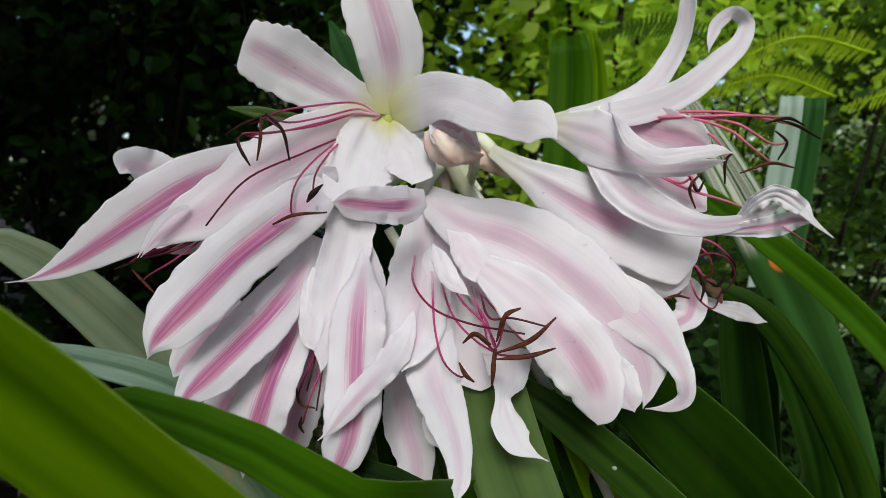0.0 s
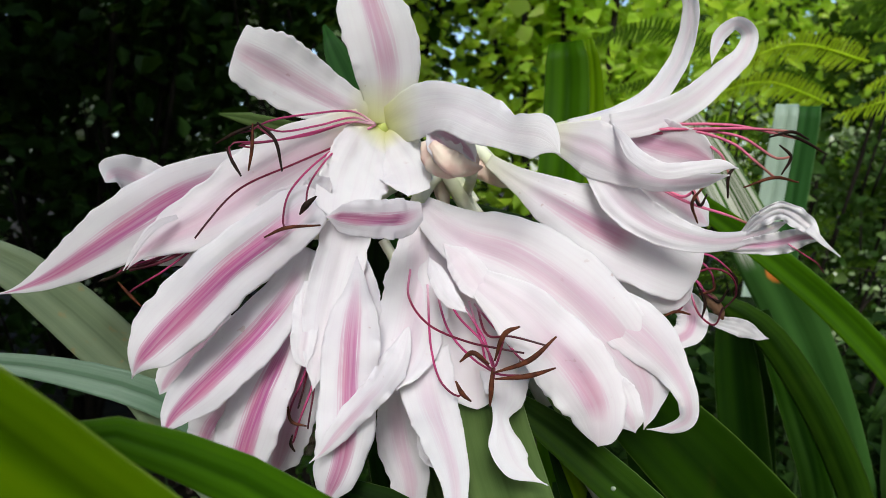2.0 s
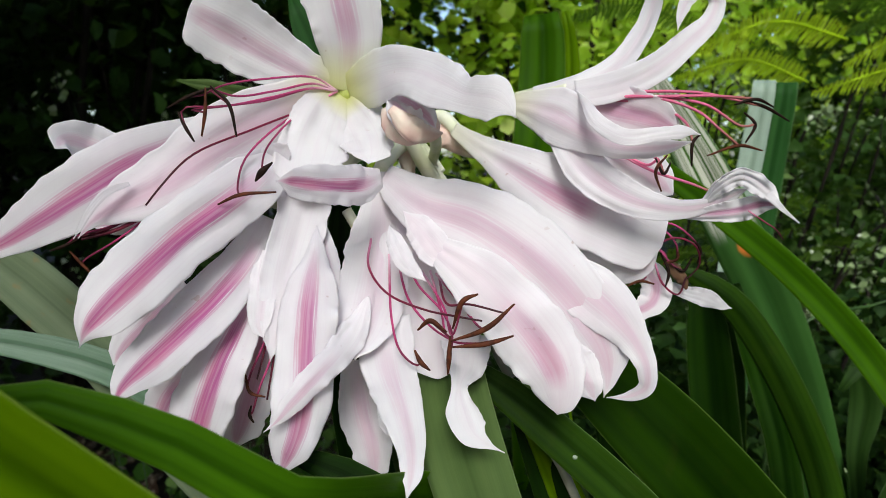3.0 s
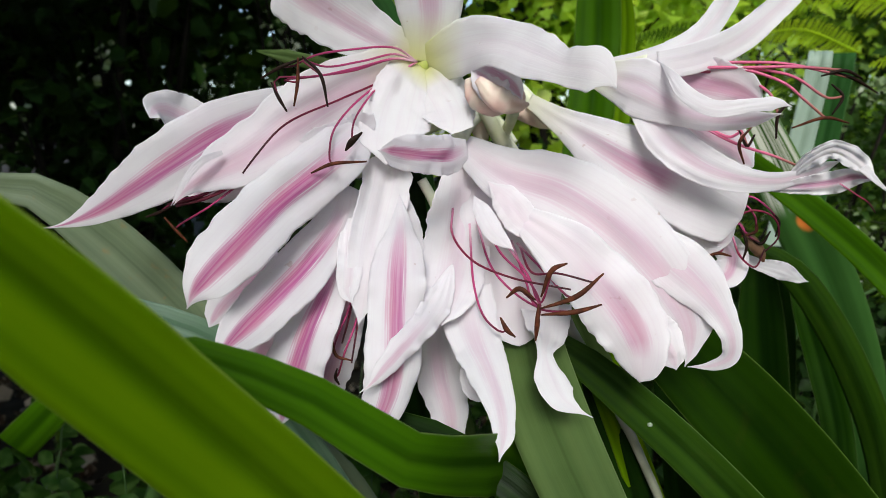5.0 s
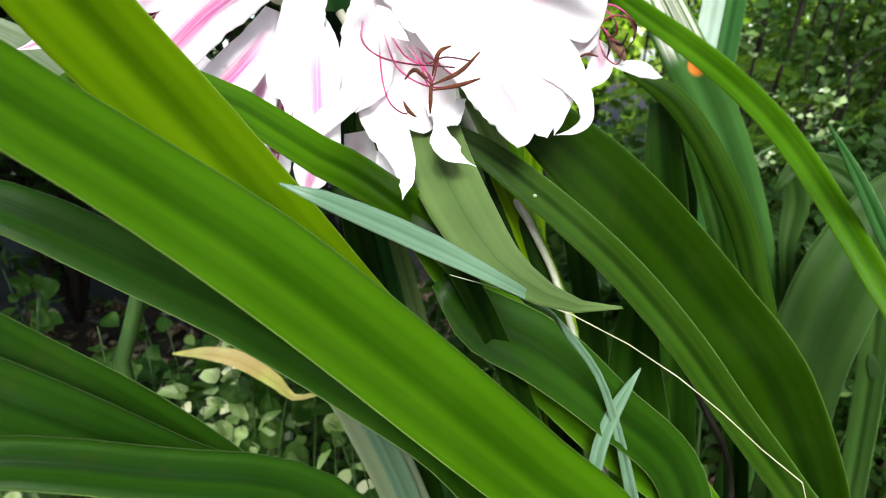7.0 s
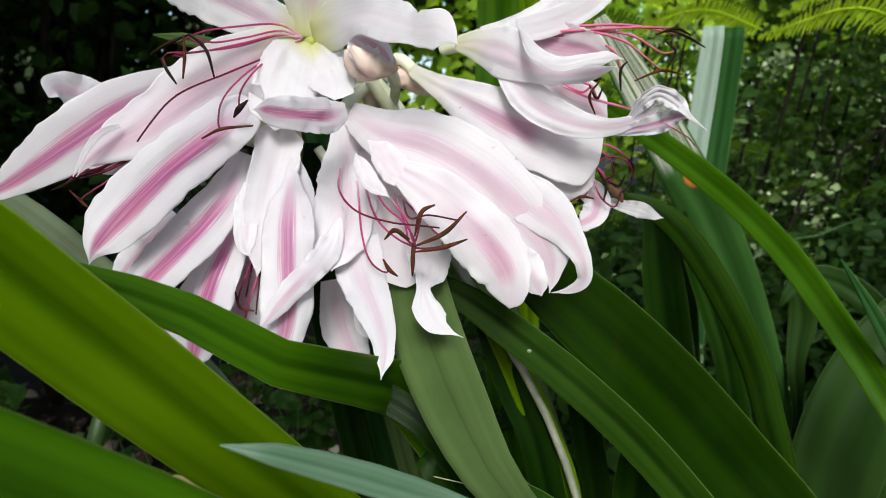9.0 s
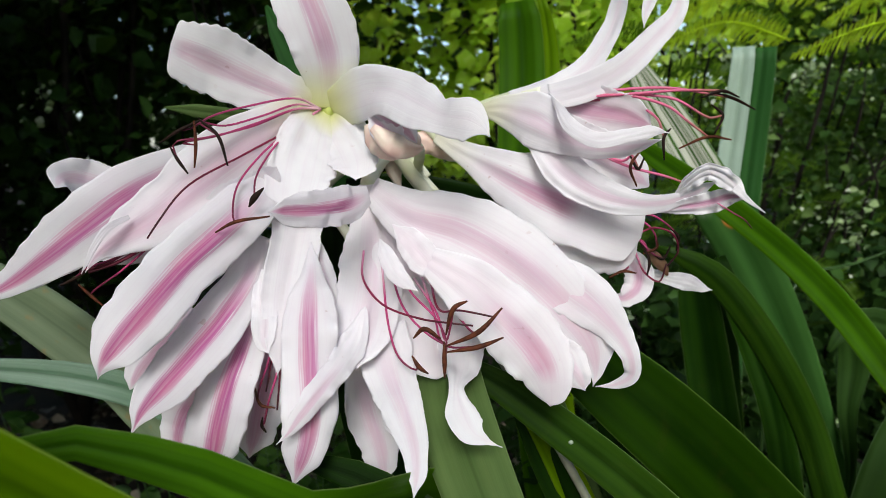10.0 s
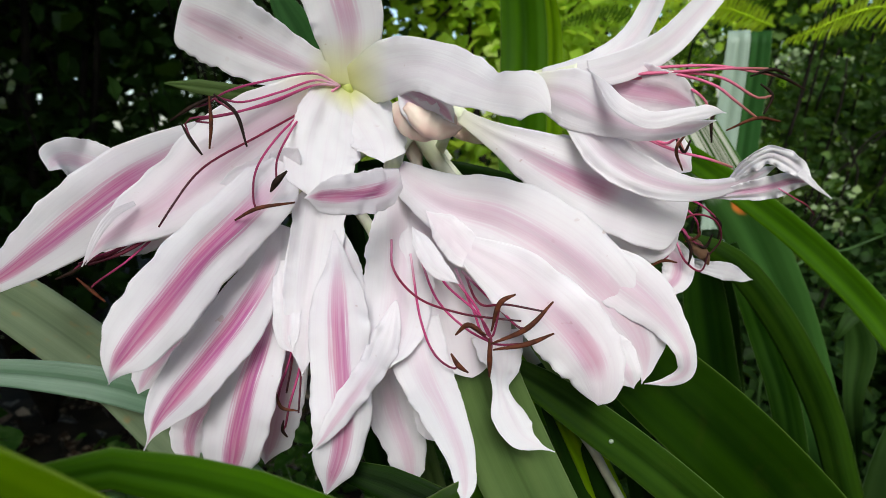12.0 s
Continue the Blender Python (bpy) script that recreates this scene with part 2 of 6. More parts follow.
# Foliage colour raised to carry sunlight on the far trees.
M_tree = foliage_material("sunlit_tree_leaf", (0.16, 0.30, 0.015), (0.34, 0.54, 0.04), (0.66, 0.76, 0.24), through_light=0.55, tint=(0.66, 0.86, 0.07))
# Low shrub and weed greens darkened; shade between the plants is in the colour.
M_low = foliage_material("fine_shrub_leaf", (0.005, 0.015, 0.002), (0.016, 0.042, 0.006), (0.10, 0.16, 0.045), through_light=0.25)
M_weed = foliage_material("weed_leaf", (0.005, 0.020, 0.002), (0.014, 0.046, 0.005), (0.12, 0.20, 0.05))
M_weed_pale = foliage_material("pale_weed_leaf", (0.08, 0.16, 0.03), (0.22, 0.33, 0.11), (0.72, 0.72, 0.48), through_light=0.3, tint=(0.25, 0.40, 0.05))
# Two fern greens, sunlit and shaded; the light is put into the colour.
M_fern = foliage_material("lit_fern_leaf", (0.40, 0.60, 0.02), (0.50, 0.70, 0.03), (0.60, 0.76, 0.08), through_light=0.5, tint=(0.85, 0.98, 0.04))
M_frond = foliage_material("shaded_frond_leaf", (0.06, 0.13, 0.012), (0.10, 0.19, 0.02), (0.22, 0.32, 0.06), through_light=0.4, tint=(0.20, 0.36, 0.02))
# Pale leaf colour that stands in for glints and specks of sky.
M_glint = foliage_material("pale_glint_leaf", (0.12, 0.20, 0.07), (0.22, 0.30, 0.13), (0.5, 0.55, 0.42), rough=0.3, through_light=0.3, tint=(0.5, 0.6, 0.3))
M_litter = foliage_material("leaf_litter", (0.014, 0.009, 0.005), (0.034, 0.019, 0.011), (0.42, 0.36, 0.27), through_light=0.0)


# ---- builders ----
EYE_POINT = Vector((0.0, 0.0, 0.70))  # the camera's eye point; petals and leaves face it to fit the view


def thing(name, label, category, group="", kind=""):
    return tagged(new(name), label, category, group, kind)


def part(name, data, material, parent, label=""):
    ob = new(name, data)
    if not data.materials:
        data.materials.append(material)
    ob.parent = parent
    if label:
        tagged(ob, label)
    return ob


def spline(rows, count):
    """Even samples along a smooth curve through the rows (any number of columns)."""
    p = np.array(rows, float)
    chord = np.maximum(np.linalg.norm(np.diff(p[:, :3], axis=0), axis=1), 1e-5) ** 0.5
    knots = np.concatenate([[0], np.cumsum(chord)])
    slope = np.gradient(p, knots, axis=0)
    fine = np.linspace(0, knots[-1], 400)
    k = np.clip(np.searchsorted(knots, fine, side="right") - 1, 0, len(p) - 2)
    h = (knots[k + 1] - knots[k])[:, None]
    s = ((fine - knots[k])[:, None]) / h
    q = (2 * s**3 - 3 * s**2 + 1) * p[k] + (s**3 - 2 * s**2 + s) * h * slope[k] + (3 * s**2 - 2 * s**3) * p[k + 1] + (s**3 - s**2) * h * slope[k + 1]
    run = np.concatenate([[0], np.cumsum(np.linalg.norm(np.diff(q[:, :3], axis=0), axis=1))])
    at = np.linspace(0, run[-1], count)
    return np.stack([np.interp(at, run, q[:, c]) for c in range(q.shape[1])], 1), run[-1]


def unit(a):
    return a / np.maximum(np.linalg.norm(a, axis=-1, keepdims=True), 1e-9)


def blade(name, rows, thick, cup=0.0, keel=0.0, ruffle=0.0, twist=0.0, pleat=0.0, across=13, along=48, blunt=False, tip=0.0, flute=0.0, root=0.0, seed=0, fields=None):
    """A petal or a leaf: a curved sheet with thickness along a line of (x, y, z, width, turn)."""
    rng = np.random.default_rng(seed)
    q, length = spline(rows, along)
    c, width, turn = q[:, :3], np.maximum(q[:, 3], 0.0004), np.radians(q[:, 4] + twist)
    if pleat:
        turn = turn + radians(9) * np.sin(np.linspace(0, rng.uniform(3, 7), along) + rng.uniform(0, 6.3))
    tangent = unit(np.gradient(c, axis=0))
    facing = unit(np.array(EYE_POINT)[None] - c)
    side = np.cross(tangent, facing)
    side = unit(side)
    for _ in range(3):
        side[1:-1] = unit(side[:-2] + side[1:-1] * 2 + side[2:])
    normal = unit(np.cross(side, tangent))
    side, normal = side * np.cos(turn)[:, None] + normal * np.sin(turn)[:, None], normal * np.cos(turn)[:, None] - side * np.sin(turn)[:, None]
    v = np.linspace(0, 1, along)
    u = np.linspace(-1, 1, across)
    if tip:
        width = np.maximum(width * np.clip((1 - v) / tip, 0, 1) ** 0.6, 0.0004)
    if root:
        width = np.maximum(width * np.clip(v / root, 0, 1) ** 0.6, 0.0004)
    ends = np.ones(along) if blunt else np.sin(np.pi * np.clip(v, 0, 1)) ** 0.3
    rim_wave = 1.0 if pleat else 0.3
    wave = np.zeros((along, across))
    for k in range(4):
        f, ph, ph2 = rng.uniform(1.5, 7.0), rng.uniform(0, 6.3), rng.uniform(-1.2, 1.2)
        wave += np.sin(2 * np.pi * f * v[:, None] + ph + ph2 * u[None]) * rng.uniform(0.4, 1.0) / (1 + 0.15 * f)
    edge = np.ones((along, across))
    for flank in (-1, 1):
        on = (np.sign(u[None]) == flank) * np.abs(u[None]) ** 3
        for f, size in ((rng.uniform(5, 9), 0.05), (rng.uniform(14, 22), 0.042), (rng.uniform(34, 52), 0.032), (rng.uniform(80, 110), 0.019)):
            edge = edge + rim_wave * size * np.sin(v * f + rng.uniform(0, 6.3))[:, None] * (0.5 + 0.5 * np.sin(v * rng.uniform(4, 12) + rng.uniform(0, 6.3)))[:, None] * on * (0.7 + 1.5 * v[:, None] ** 3)
    crease = np.zeros((along, across))
    for k in range(5):
        f, ph, drift = rng.uniform(3.0, 12.0), rng.uniform(0, 6.3), rng.uniform(-1.6, 1.6)
        crease += np.sin(f * u[None] + ph + drift * v[:, None] * 2) * rng.uniform(0.3, 1.0) * np.sin(np.pi * (v[:, None] * rng.uniform(0.7, 1.6) + rng.uniform(0, 0.4)))
    crinkle = sum(np.sin(2 * np.pi * f * v[:, None] + rng.uniform(0, 6.3) + np.sign(u[None]) * 2) * rng.uniform(0.5, 1) for f in rng.uniform(3, 15, 4)) * np.abs(u[None]) ** 6 * (0.5 + 0.5 * np.sin(v[:, None] * rng.uniform(6, 15) + np.sign(u[None]) * rng.uniform(0, 3)))
    crease = pleat * (0.8 * crease - 0.6 * np.exp(-((u[None] / 0.2) ** 2))) + (0.004 * (pleat > 0) + ruffle * 0.3) * crinkle
    if pleat:
        for k in range(6):
            p, q2 = rng.uniform(-9, 9), rng.uniform(8, 26)
            crease = crease + 0.0035 * np.sin(p * u[None] + q2 * v[:, None] + rng.uniform(0, 6.3))
    crease = crease + flute * np.sin(u[None] * rng.uniform(6, 10) + rng.uniform(0, 6) + v[:, None] * rng.uniform(-2, 2))
    lift = crease + cup * (u[None] ** 2 - 0.35) + keel * (np.abs(u[None]) - 0.5) + ruffle * wave * (0.15 + np.abs(u[None]) ** 2.2)
    lift = lift * width[:, None] * ends[:, None]
    pos = c[:, None] + side[:, None] * (u[None] * edge)[..., None] * (width[:, None, None] / 2) + normal[:, None] * lift[..., None]
    nrm = unit(np.cross(np.gradient(pos, axis=1), np.gradient(pos, axis=0)))
    rim = (1 - 0.75 * np.abs(u[None]) ** 4)[..., None]
    top, low = pos + nrm * thick / 2 * rim, pos - nrm * thick / 2 * rim
    verts = np.concatenate([top.reshape(-1, 3), low.reshape(-1, 3)])
    n = along * across
    i = np.arange(n).reshape(along, across)
    a, b, d, e = i[:-1, :-1].ravel(), i[:-1, 1:].ravel(), i[1:, 1:].ravel(), i[1:, :-1].ravel()
    faces = [np.stack([a, b, d, e], 1), np.stack([e, d, b, a], 1) + n]
    loop = np.concatenate([i[0], i[1:, -1], i[-1, -2::-1], i[-2:0:-1, 0]])
    nxt = np.roll(loop, -1)
    faces.append(np.stack([nxt, loop, loop + n, nxt + n], 1))
    faces = np.concatenate(faces)
    mesh = bpy.data.meshes.new(name)
    mesh.from_pydata(verts.tolist(), [], faces.tolist())
    uu, vv = np.meshgrid((u + 1) / 2, v)
    flat = np.tile(np.stack([uu, vv], -1).reshape(-1, 2), (2, 1))
    uv = mesh.uv_layers.new(name="UVMap")
    uv.data.foreach_set("uv", flat[faces.ravel()].astype(np.float32).ravel())
    for key, profile in (fields or {}).items():
        at = mesh.attributes.new(key, "FLOAT", "POINT")
        at.data.foreach_set("value", np.tile(np.repeat(profile(v), across), 2).astype(np.float32))
    mesh.polygons.foreach_set("use_smooth", np.ones(len(mesh.polygons), bool))
    mesh.update()
    return mesh


def pipe(name, rows, sides=8, along=24, cap=True):
    """A round stalk along a line of (x, y, z, width)."""
    q, _ = spline(rows, along)
    c, r = q[:, :3], np.maximum(q[:, 3], 0.0003) / 2
    tangent = unit(np.gradient(c, axis=0))
    ref = np.array([0.31, 0.62, 0.72])
    side = unit(np.cross(tangent, ref))
    up = np.cross(side, tangent)
    ang = np.linspace(0, 2 * np.pi, sides, endpoint=False)
    ring = side[:, None] * np.cos(ang)[None, :, None] + up[:, None] * np.sin(ang)[None, :, None]
    verts = (c[:, None] + ring * r[:, None, None]).reshape(-1, 3)
    i = np.arange(along * sides).reshape(along, sides)
    j = np.roll(i, -1, 1)
    faces = np.stack([i[:-1].ravel(), j[:-1].ravel(), j[1:].ravel(), i[1:].ravel()], 1).tolist()
    if cap:
        faces += [i[0][::-1].tolist(), i[-1].tolist()]
    mesh = bpy.data.meshes.new(name)
    mesh.from_pydata(verts.tolist(), [], faces)
    mesh.attributes.new("run", "FLOAT", "POINT").data.foreach_set("value", np.repeat(np.linspace(0, 1, along), sides).astype(np.float32))
    mesh.polygons.foreach_set("use_smooth", np.ones(len(mesh.polygons), bool))
    mesh.update()
    return mesh


SEED = [100]


def seed():
    SEED[0] += 1
    return SEED[0]


def flower(label):
    return thing("lily_flower", label, "flower", "flowers of the umbel")


def petal(parent, rows, stripe=0.0, throat=0.0, cup=0.0, ruffle=0.0, wash=0.0, twist=0.0, fade=1.0, tip=0.1, pleat=0.012, start=0.04, root=0.0):
    fields = {
        "stripe": lambda v: 1.05 * stripe * np.clip((v - start) / 0.3, 0, 1) * np.clip((fade - v) / 0.08, 0, 1),
        "blush": lambda v: wash * 0.5 + 0.06 * stripe * np.clip((0.95 - v) / 0.5, 0, 1) + 0 * v,
        "throat": lambda v: throat * np.clip(1 - v / 0.26, 0, 1) ** 1.2,
    }
    mesh = blade("petal", rows, 0.0004, cup=cup * 0.22, ruffle=0.004 + ruffle * 0.6, twist=twist, pleat=pleat, tip=tip, root=root, across=27, along=110, seed=seed(), fields=fields)
    return part("petal", mesh, M_petal, parent, "deep pink striped petal" if stripe > 0.8 else "")


def stalk(parent, name, rows, material, sides=12):
    return part(name, pipe(name, rows, sides, 28), material, parent)


def stamen(parent, rows, anther, width=0.00085, pale=False, rusty=False, stout=1.0):
    dark = anther is None and not pale
    if anther:
        rows = [*rows, anther[1]]
    n = len(rows)
    material = M_filament_pale if pale else M_filament_dark if dark else M_filament
    filament = part("filament", pipe("filament", [(*r, width * (1.5 if pale else 1.1) * (1 - 0.36 * k / n)) for k, r in enumerate(rows)], 7, 28), material, parent)
    if anther:
        data = pipe("anther", [(*anther[0], 0.0006), *[(*r, (0.0018 if rusty else 0.0013) * stout) for r in anther[1:-1]], (*anther[-1], 0.0006)], 8, 16)
        part("anther", data, M_anther_red if rusty or seed() % 3 == 0 else M_anther, filament, "rusty brown curved anther" if rusty else "dark curved anther")
    return filament


def leaf(parent, rows, material, keel=0.1, blunt=False, spots=False, label=""):
    fields = {"age": lambda v: (0.5 if spots else 0.012) + 0 * v}
    mesh = blade("leaf", rows, 0.0014, keel=keel, ruffle=0.012, flute=0.02, across=15, along=64, blunt=blunt, seed=seed(), fields=fields)
    return part("leaf", mesh, material, parent, label or ("leaf with brown spots" if spots else ""))


def bract(parent, rows, rust=False):
    mesh = blade("bract", rows, 0.0005, cup=-0.35, ruffle=0.12, pleat=0.03, across=11, along=28, seed=seed(), fields={"age": lambda v: 0 * v})
    return part("bract", mesh, M_bract_rust if rust else M_bract, parent, "withered reddish bract")


def dew(parent, x, y, z, width, turn=0):
    bm = bmesh.new()
    bmesh.ops.create_icosphere(bm, subdivisions=2, radius=width / 2)
    for v in bm.verts:
        v.co = Vector((v.co.x, v.co.y * 0.8, v.co.z * 0.85)) + Vector((x, y, z))
    data = bpy.data.meshes.new("dew_drop")
    bm.to_mesh(data), bm.free()
    data.polygons.foreach_set("use_smooth", np.ones(len(data.polygons), bool))
    return part("dew_drop", data, M_dew, parent, "clear drop of dew")


# ---- ground and surroundings ----
def ground_sheet():
    bm = bmesh.new()
    bmesh.ops.create_grid(bm, x_segments=120, y_segments=120, size=1)
    for v in bm.verts:
        x, y = v.co.x, v.co.y
        v.co.x, v.co.y = 60 * x * (0.12 + 0.88 * x * x), 60 * y * (0.12 + 0.88 * y * y)
        r = math.hypot(v.co.x, v.co.y)
        v.co.z = 0.03 * noise.noise(v.co * 1.7) + 0.012 * noise.noise(v.co * 6.0) - 0.02 - 0.0 * r
    data = bpy.data.meshes.new("ground")
    bm.to_mesh(data), bm.free()
    data.materials.append(M_soil)
    data.polygons.foreach_set("use_smooth", np.ones(len(data.polygons), bool))
    return tagged(new("ground", data), "dark bare soil under the garden plants", "ground", kind="structure")


ground_sheet()


def leaf_cloud(name, centres, size, rng, lean=0.6, slim=0.45, fold=0.18):
    """Many small folded leaves, one at each centre."""
    n = len(centres)
    d = unit(rng.normal(size=(n, 3)) * (1, 1, lean) - (0, 0, 0.25))
    up = unit(rng.normal(size=(n, 3)) * 0.7 + (0, -0.25, 1.0))
    s = unit(np.cross(d, up))
    w = np.cross(s, d)
    length = size * rng.uniform(0.6, 1.35, (n, 1))
    half = length * slim * rng.uniform(0.8, 1.2, (n, 1)) / 1.0
    pts = np.stack([centres,
                    centres + d * length * 0.35 + s * half + w * fold * half,
                    centres + d * length * 0.42 - w * 0.05 * length,
                    centres + d * length * 0.35 - s * half + w * fold * half,
                    centres + d * length * 0.75 + s * half * 0.62 - w * 0.10 * length + w * fold * half,
                    centres + d * length * 0.75 - s * half * 0.62 - w * 0.10 * length + w * fold * half,
                    centres + d * length - w * 0.22 * length], 1)
    base = np.arange(n)[:, None] * 7
    quads = np.concatenate([base + k for k in ([0, 1, 4, 2], [0, 2, 5, 3])]).tolist()
    tris = np.concatenate([base + k for k in ([2, 4, 6], [2, 6, 5])]).tolist()
    data = bpy.data.meshes.new(name)
    data.from_pydata(pts.reshape(-1, 3).tolist(), [], quads + tris)
    data.polygons.foreach_set("use_smooth", np.ones(len(data.polygons), bool))
    return data


def broad_leaves(name, centres, size, rng, slim=0.42):
    """Fewer and finer leaves: oval blades with a bent midrib."""
    n = len(centres)
    d = unit(rng.normal(size=(n, 3)) * (1, 1, 0.4) - (0, 0, 0.1))
    s = unit(np.cross(d, unit(rng.normal(size=(n, 3)) * 0.5 + (0, -0.35, 1.0))))
    w = np.cross(s, d)
    length = size * rng.uniform(0.5, 1.4, (n, 1))
    half = length * slim * rng.uniform(0.7, 1.2, (n, 1))
    steps = ((0.0, 0.04), (0.12, 0.5), (0.3, 0.92), (0.5, 1.0), (0.7, 0.8), (0.87, 0.45), (1.0, 0.03))
    pts = []
    for f, wide in steps:
        mid = centres + d * length * f - w * 0.3 * f * f * length
        pts += [mid - s * half * wide + w * 0.2 * half * wide, mid, mid + s * half * wide + w * 0.2 * half * wide]
    pts = np.stack(pts, 1)
    base = np.arange(n)[:, None] * len(steps) * 3
    quads = [base + np.array([3 * k + c, 3 * k + c + 1, 3 * k + c + 4, 3 * k + c + 3]) for k in range(len(steps) - 1) for c in (0, 1)]
    data = bpy.data.meshes.new(name)
    data.from_pydata(pts.reshape(-1, 3).tolist(), [], np.concatenate(quads).tolist())
    data.polygons.foreach_set("use_smooth", np.ones(len(data.polygons), bool))
    return data


def shrub(name, label, base, height, spread, count, size, material, rng_seed, stems=7, trunk=0.03, shape=(1, 1, 1), low=0.15, slim=0.45):
    """A woody plant: leaning tapered stems with side limbs, and leaves in clumps round the limb ends."""
    rng = np.random.default_rng(rng_seed)
    ob = thing(name, label, "tree" if height > 2.2 else "shrub")
    base = np.array(base, float)
    tips = []
    for k in range(stems):
        a = rng.uniform(0, 2 * np.pi)
        top = base + (spread * 0.6 * np.cos(a) * shape[0], spread * 0.6 * np.sin(a) * shape[1], height * rng.uniform(0.7, 0.95))
        mid = (base + top) / 2 + rng.normal(size=3) * 0.08 * spread
        part("stem", pipe("stem", [(*base, trunk), (*mid, trunk * 0.7), (*top, trunk * 0.25)], 7, 14), M_bark, ob)
        for j in range(4):
            f = rng.uniform(low + 0.1, 0.95)
            start = base * (1 - f) ** 2 + 2 * f * (1 - f) * mid + f * f * top
            out = start + rng.normal(size=3) * (spread * 0.45 * shape[0], spread * 0.45 * shape[1], height * 0.12) + (0, 0, 0.05 * height)
            part("limb", pipe("limb", [(*start, trunk * 0.4), (*((start + out) / 2 + rng.normal(size=3) * 0.03 * spread), trunk * 0.3), (*out, trunk * 0.12)], 5, 8), M_bark, ob)
            tips += [out, (start + out) / 2]
        tips.append(top)
    tips = np.array(tips)
    pick = tips[rng.integers(0, len(tips), count)]
    body = base + np.array([0, 0, height * (low + (1 - low) / 2)])
    fill = body + rng.uniform(-1, 1, (count, 3)) * (spread * shape[0], spread * shape[1], height * (1 - low) / 2)
    use = rng.random(count)[:, None] < 0.55
    centres = np.where(use, pick + rng.normal(size=(count, 3)) * spread * 0.16, fill)
    knot = np.array([noise.noise(Vector(c) * (3.0 / max(spread, 0.3))) for c in centres])
    centres = centres[(knot > -0.22) & (centres[:, 2] > 0.01)]
    foliage = part("foliage", leaf_cloud("foliage", centres, size, rng, slim=slim), material, ob)
    tagged(foliage, kind="stuff")
    return ob


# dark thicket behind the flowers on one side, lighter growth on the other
shrub("garden_shrub", "dense green shrub with deep shade put into its leaf colour", (-0.95, 1.75, 0), 1.9, 0.62, 9000, 0.042, M_hedge, 11)
shrub("garden_shrub", "dense green shrub with deep shade put into its leaf colour", (-1.9, 1.8, 0), 2.0, 0.7, 9000, 0.045, M_hedge, 12)
shrub("garden_shrub", "dense green shrub with deep shade put into its leaf colour", (-0.25, 2.3, 0), 1.9, 0.6, 8000, 0.045, M_hedge, 13)
# Canopy tree added to cut the sky light on the thicket.
shrub("garden_tree", "broad dark tree added to shade the thicket from above", (-1.4, 3.1, 0), 3.4, 1.7, 26000, 0.085, M_hedge, 14, stems=7, trunk=0.1, low=0.5)
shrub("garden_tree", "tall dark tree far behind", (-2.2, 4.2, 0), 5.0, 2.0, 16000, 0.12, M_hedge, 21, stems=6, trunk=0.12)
# The light on the M_tree shrubs is put into their leaf colour.
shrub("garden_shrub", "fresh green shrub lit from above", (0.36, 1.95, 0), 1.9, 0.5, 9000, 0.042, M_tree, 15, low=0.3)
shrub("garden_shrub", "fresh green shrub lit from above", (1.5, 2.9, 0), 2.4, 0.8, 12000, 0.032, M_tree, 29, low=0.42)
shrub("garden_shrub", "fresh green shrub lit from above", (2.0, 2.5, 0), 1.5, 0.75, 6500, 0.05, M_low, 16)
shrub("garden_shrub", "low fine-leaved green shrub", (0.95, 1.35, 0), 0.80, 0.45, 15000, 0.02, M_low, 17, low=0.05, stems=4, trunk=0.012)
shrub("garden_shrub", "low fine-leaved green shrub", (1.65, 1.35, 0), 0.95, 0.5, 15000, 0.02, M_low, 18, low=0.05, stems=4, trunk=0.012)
shrub("garden_tree", "tall light green tree far behind", (1.3, 4.6, 0), 4.6, 1.6, 7500, 0.10, M_tree, 19, stems=5, trunk=0.12)
shrub("garden_tree", "tall light green tree far behind", (3.6, 4.4, 0), 4.2, 1.6, 9000, 0.10, M_tree, 20, stems=5, trunk=0.12)
# Unseen trees and a shrub, added outside the view to shade the background.
shrub("garden_tree", "unseen tree at the side, added to shade the thicket", (-2.1, 1.25, 0), 3.4, 1.2, 15000, 0.09, M_hedge, 22, stems=5, trunk=0.09, low=0.55)
shrub("garden_shrub", "unseen shrub at the side, added to block low sky", (1.9, 0.15, 0), 2.3, 0.75, 6000, 0.07, M_hedge, 23)
shrub("garden_tree", "unseen tree behind the camera, added to shade the thicket", (-1.65, -1.2, 0), 3.4, 1.15, 15000, 0.085, M_hedge, 27, stems=6, trunk=0.07, low=0.42)
shrub("garden_tree", "unseen tree behind the camera, added to shade the low growth", (2.3, -1.2, 0), 3.4, 1.2, 15000, 0.085, M_hedge, 28, stems=6, trunk=0.07, low=0.42)
# Undergrowth added in near-black green to paint the shadow behind the leaves.
shrub("garden_shrub", "dense undergrowth behind the strap leaves, shade put into its leaf colour", (0.42, 0.98, 0), 0.56, 0.34, 13000, 0.02, M_hedge, 25, low=0.0, trunk=0.012)
shrub("garden_shrub", "dense undergrowth behind the strap leaves, shade put into its leaf colour", (0.85, 0.85, 0), 0.55, 0.30, 13000, 0.02, M_hedge, 26, low=0.0, trunk=0.012)
# Unseen ring of trees, added to block sky light from low angles.
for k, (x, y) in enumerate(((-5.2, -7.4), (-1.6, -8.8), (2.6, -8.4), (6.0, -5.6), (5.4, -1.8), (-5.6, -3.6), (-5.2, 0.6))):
    shrub("garden_tree", "unseen tall tree on the near side, added to block low sky", (x, y, 0), 4.0, 1.5, 6000, 0.13, M_hedge, 30 + k, stems=5, trunk=0.12)


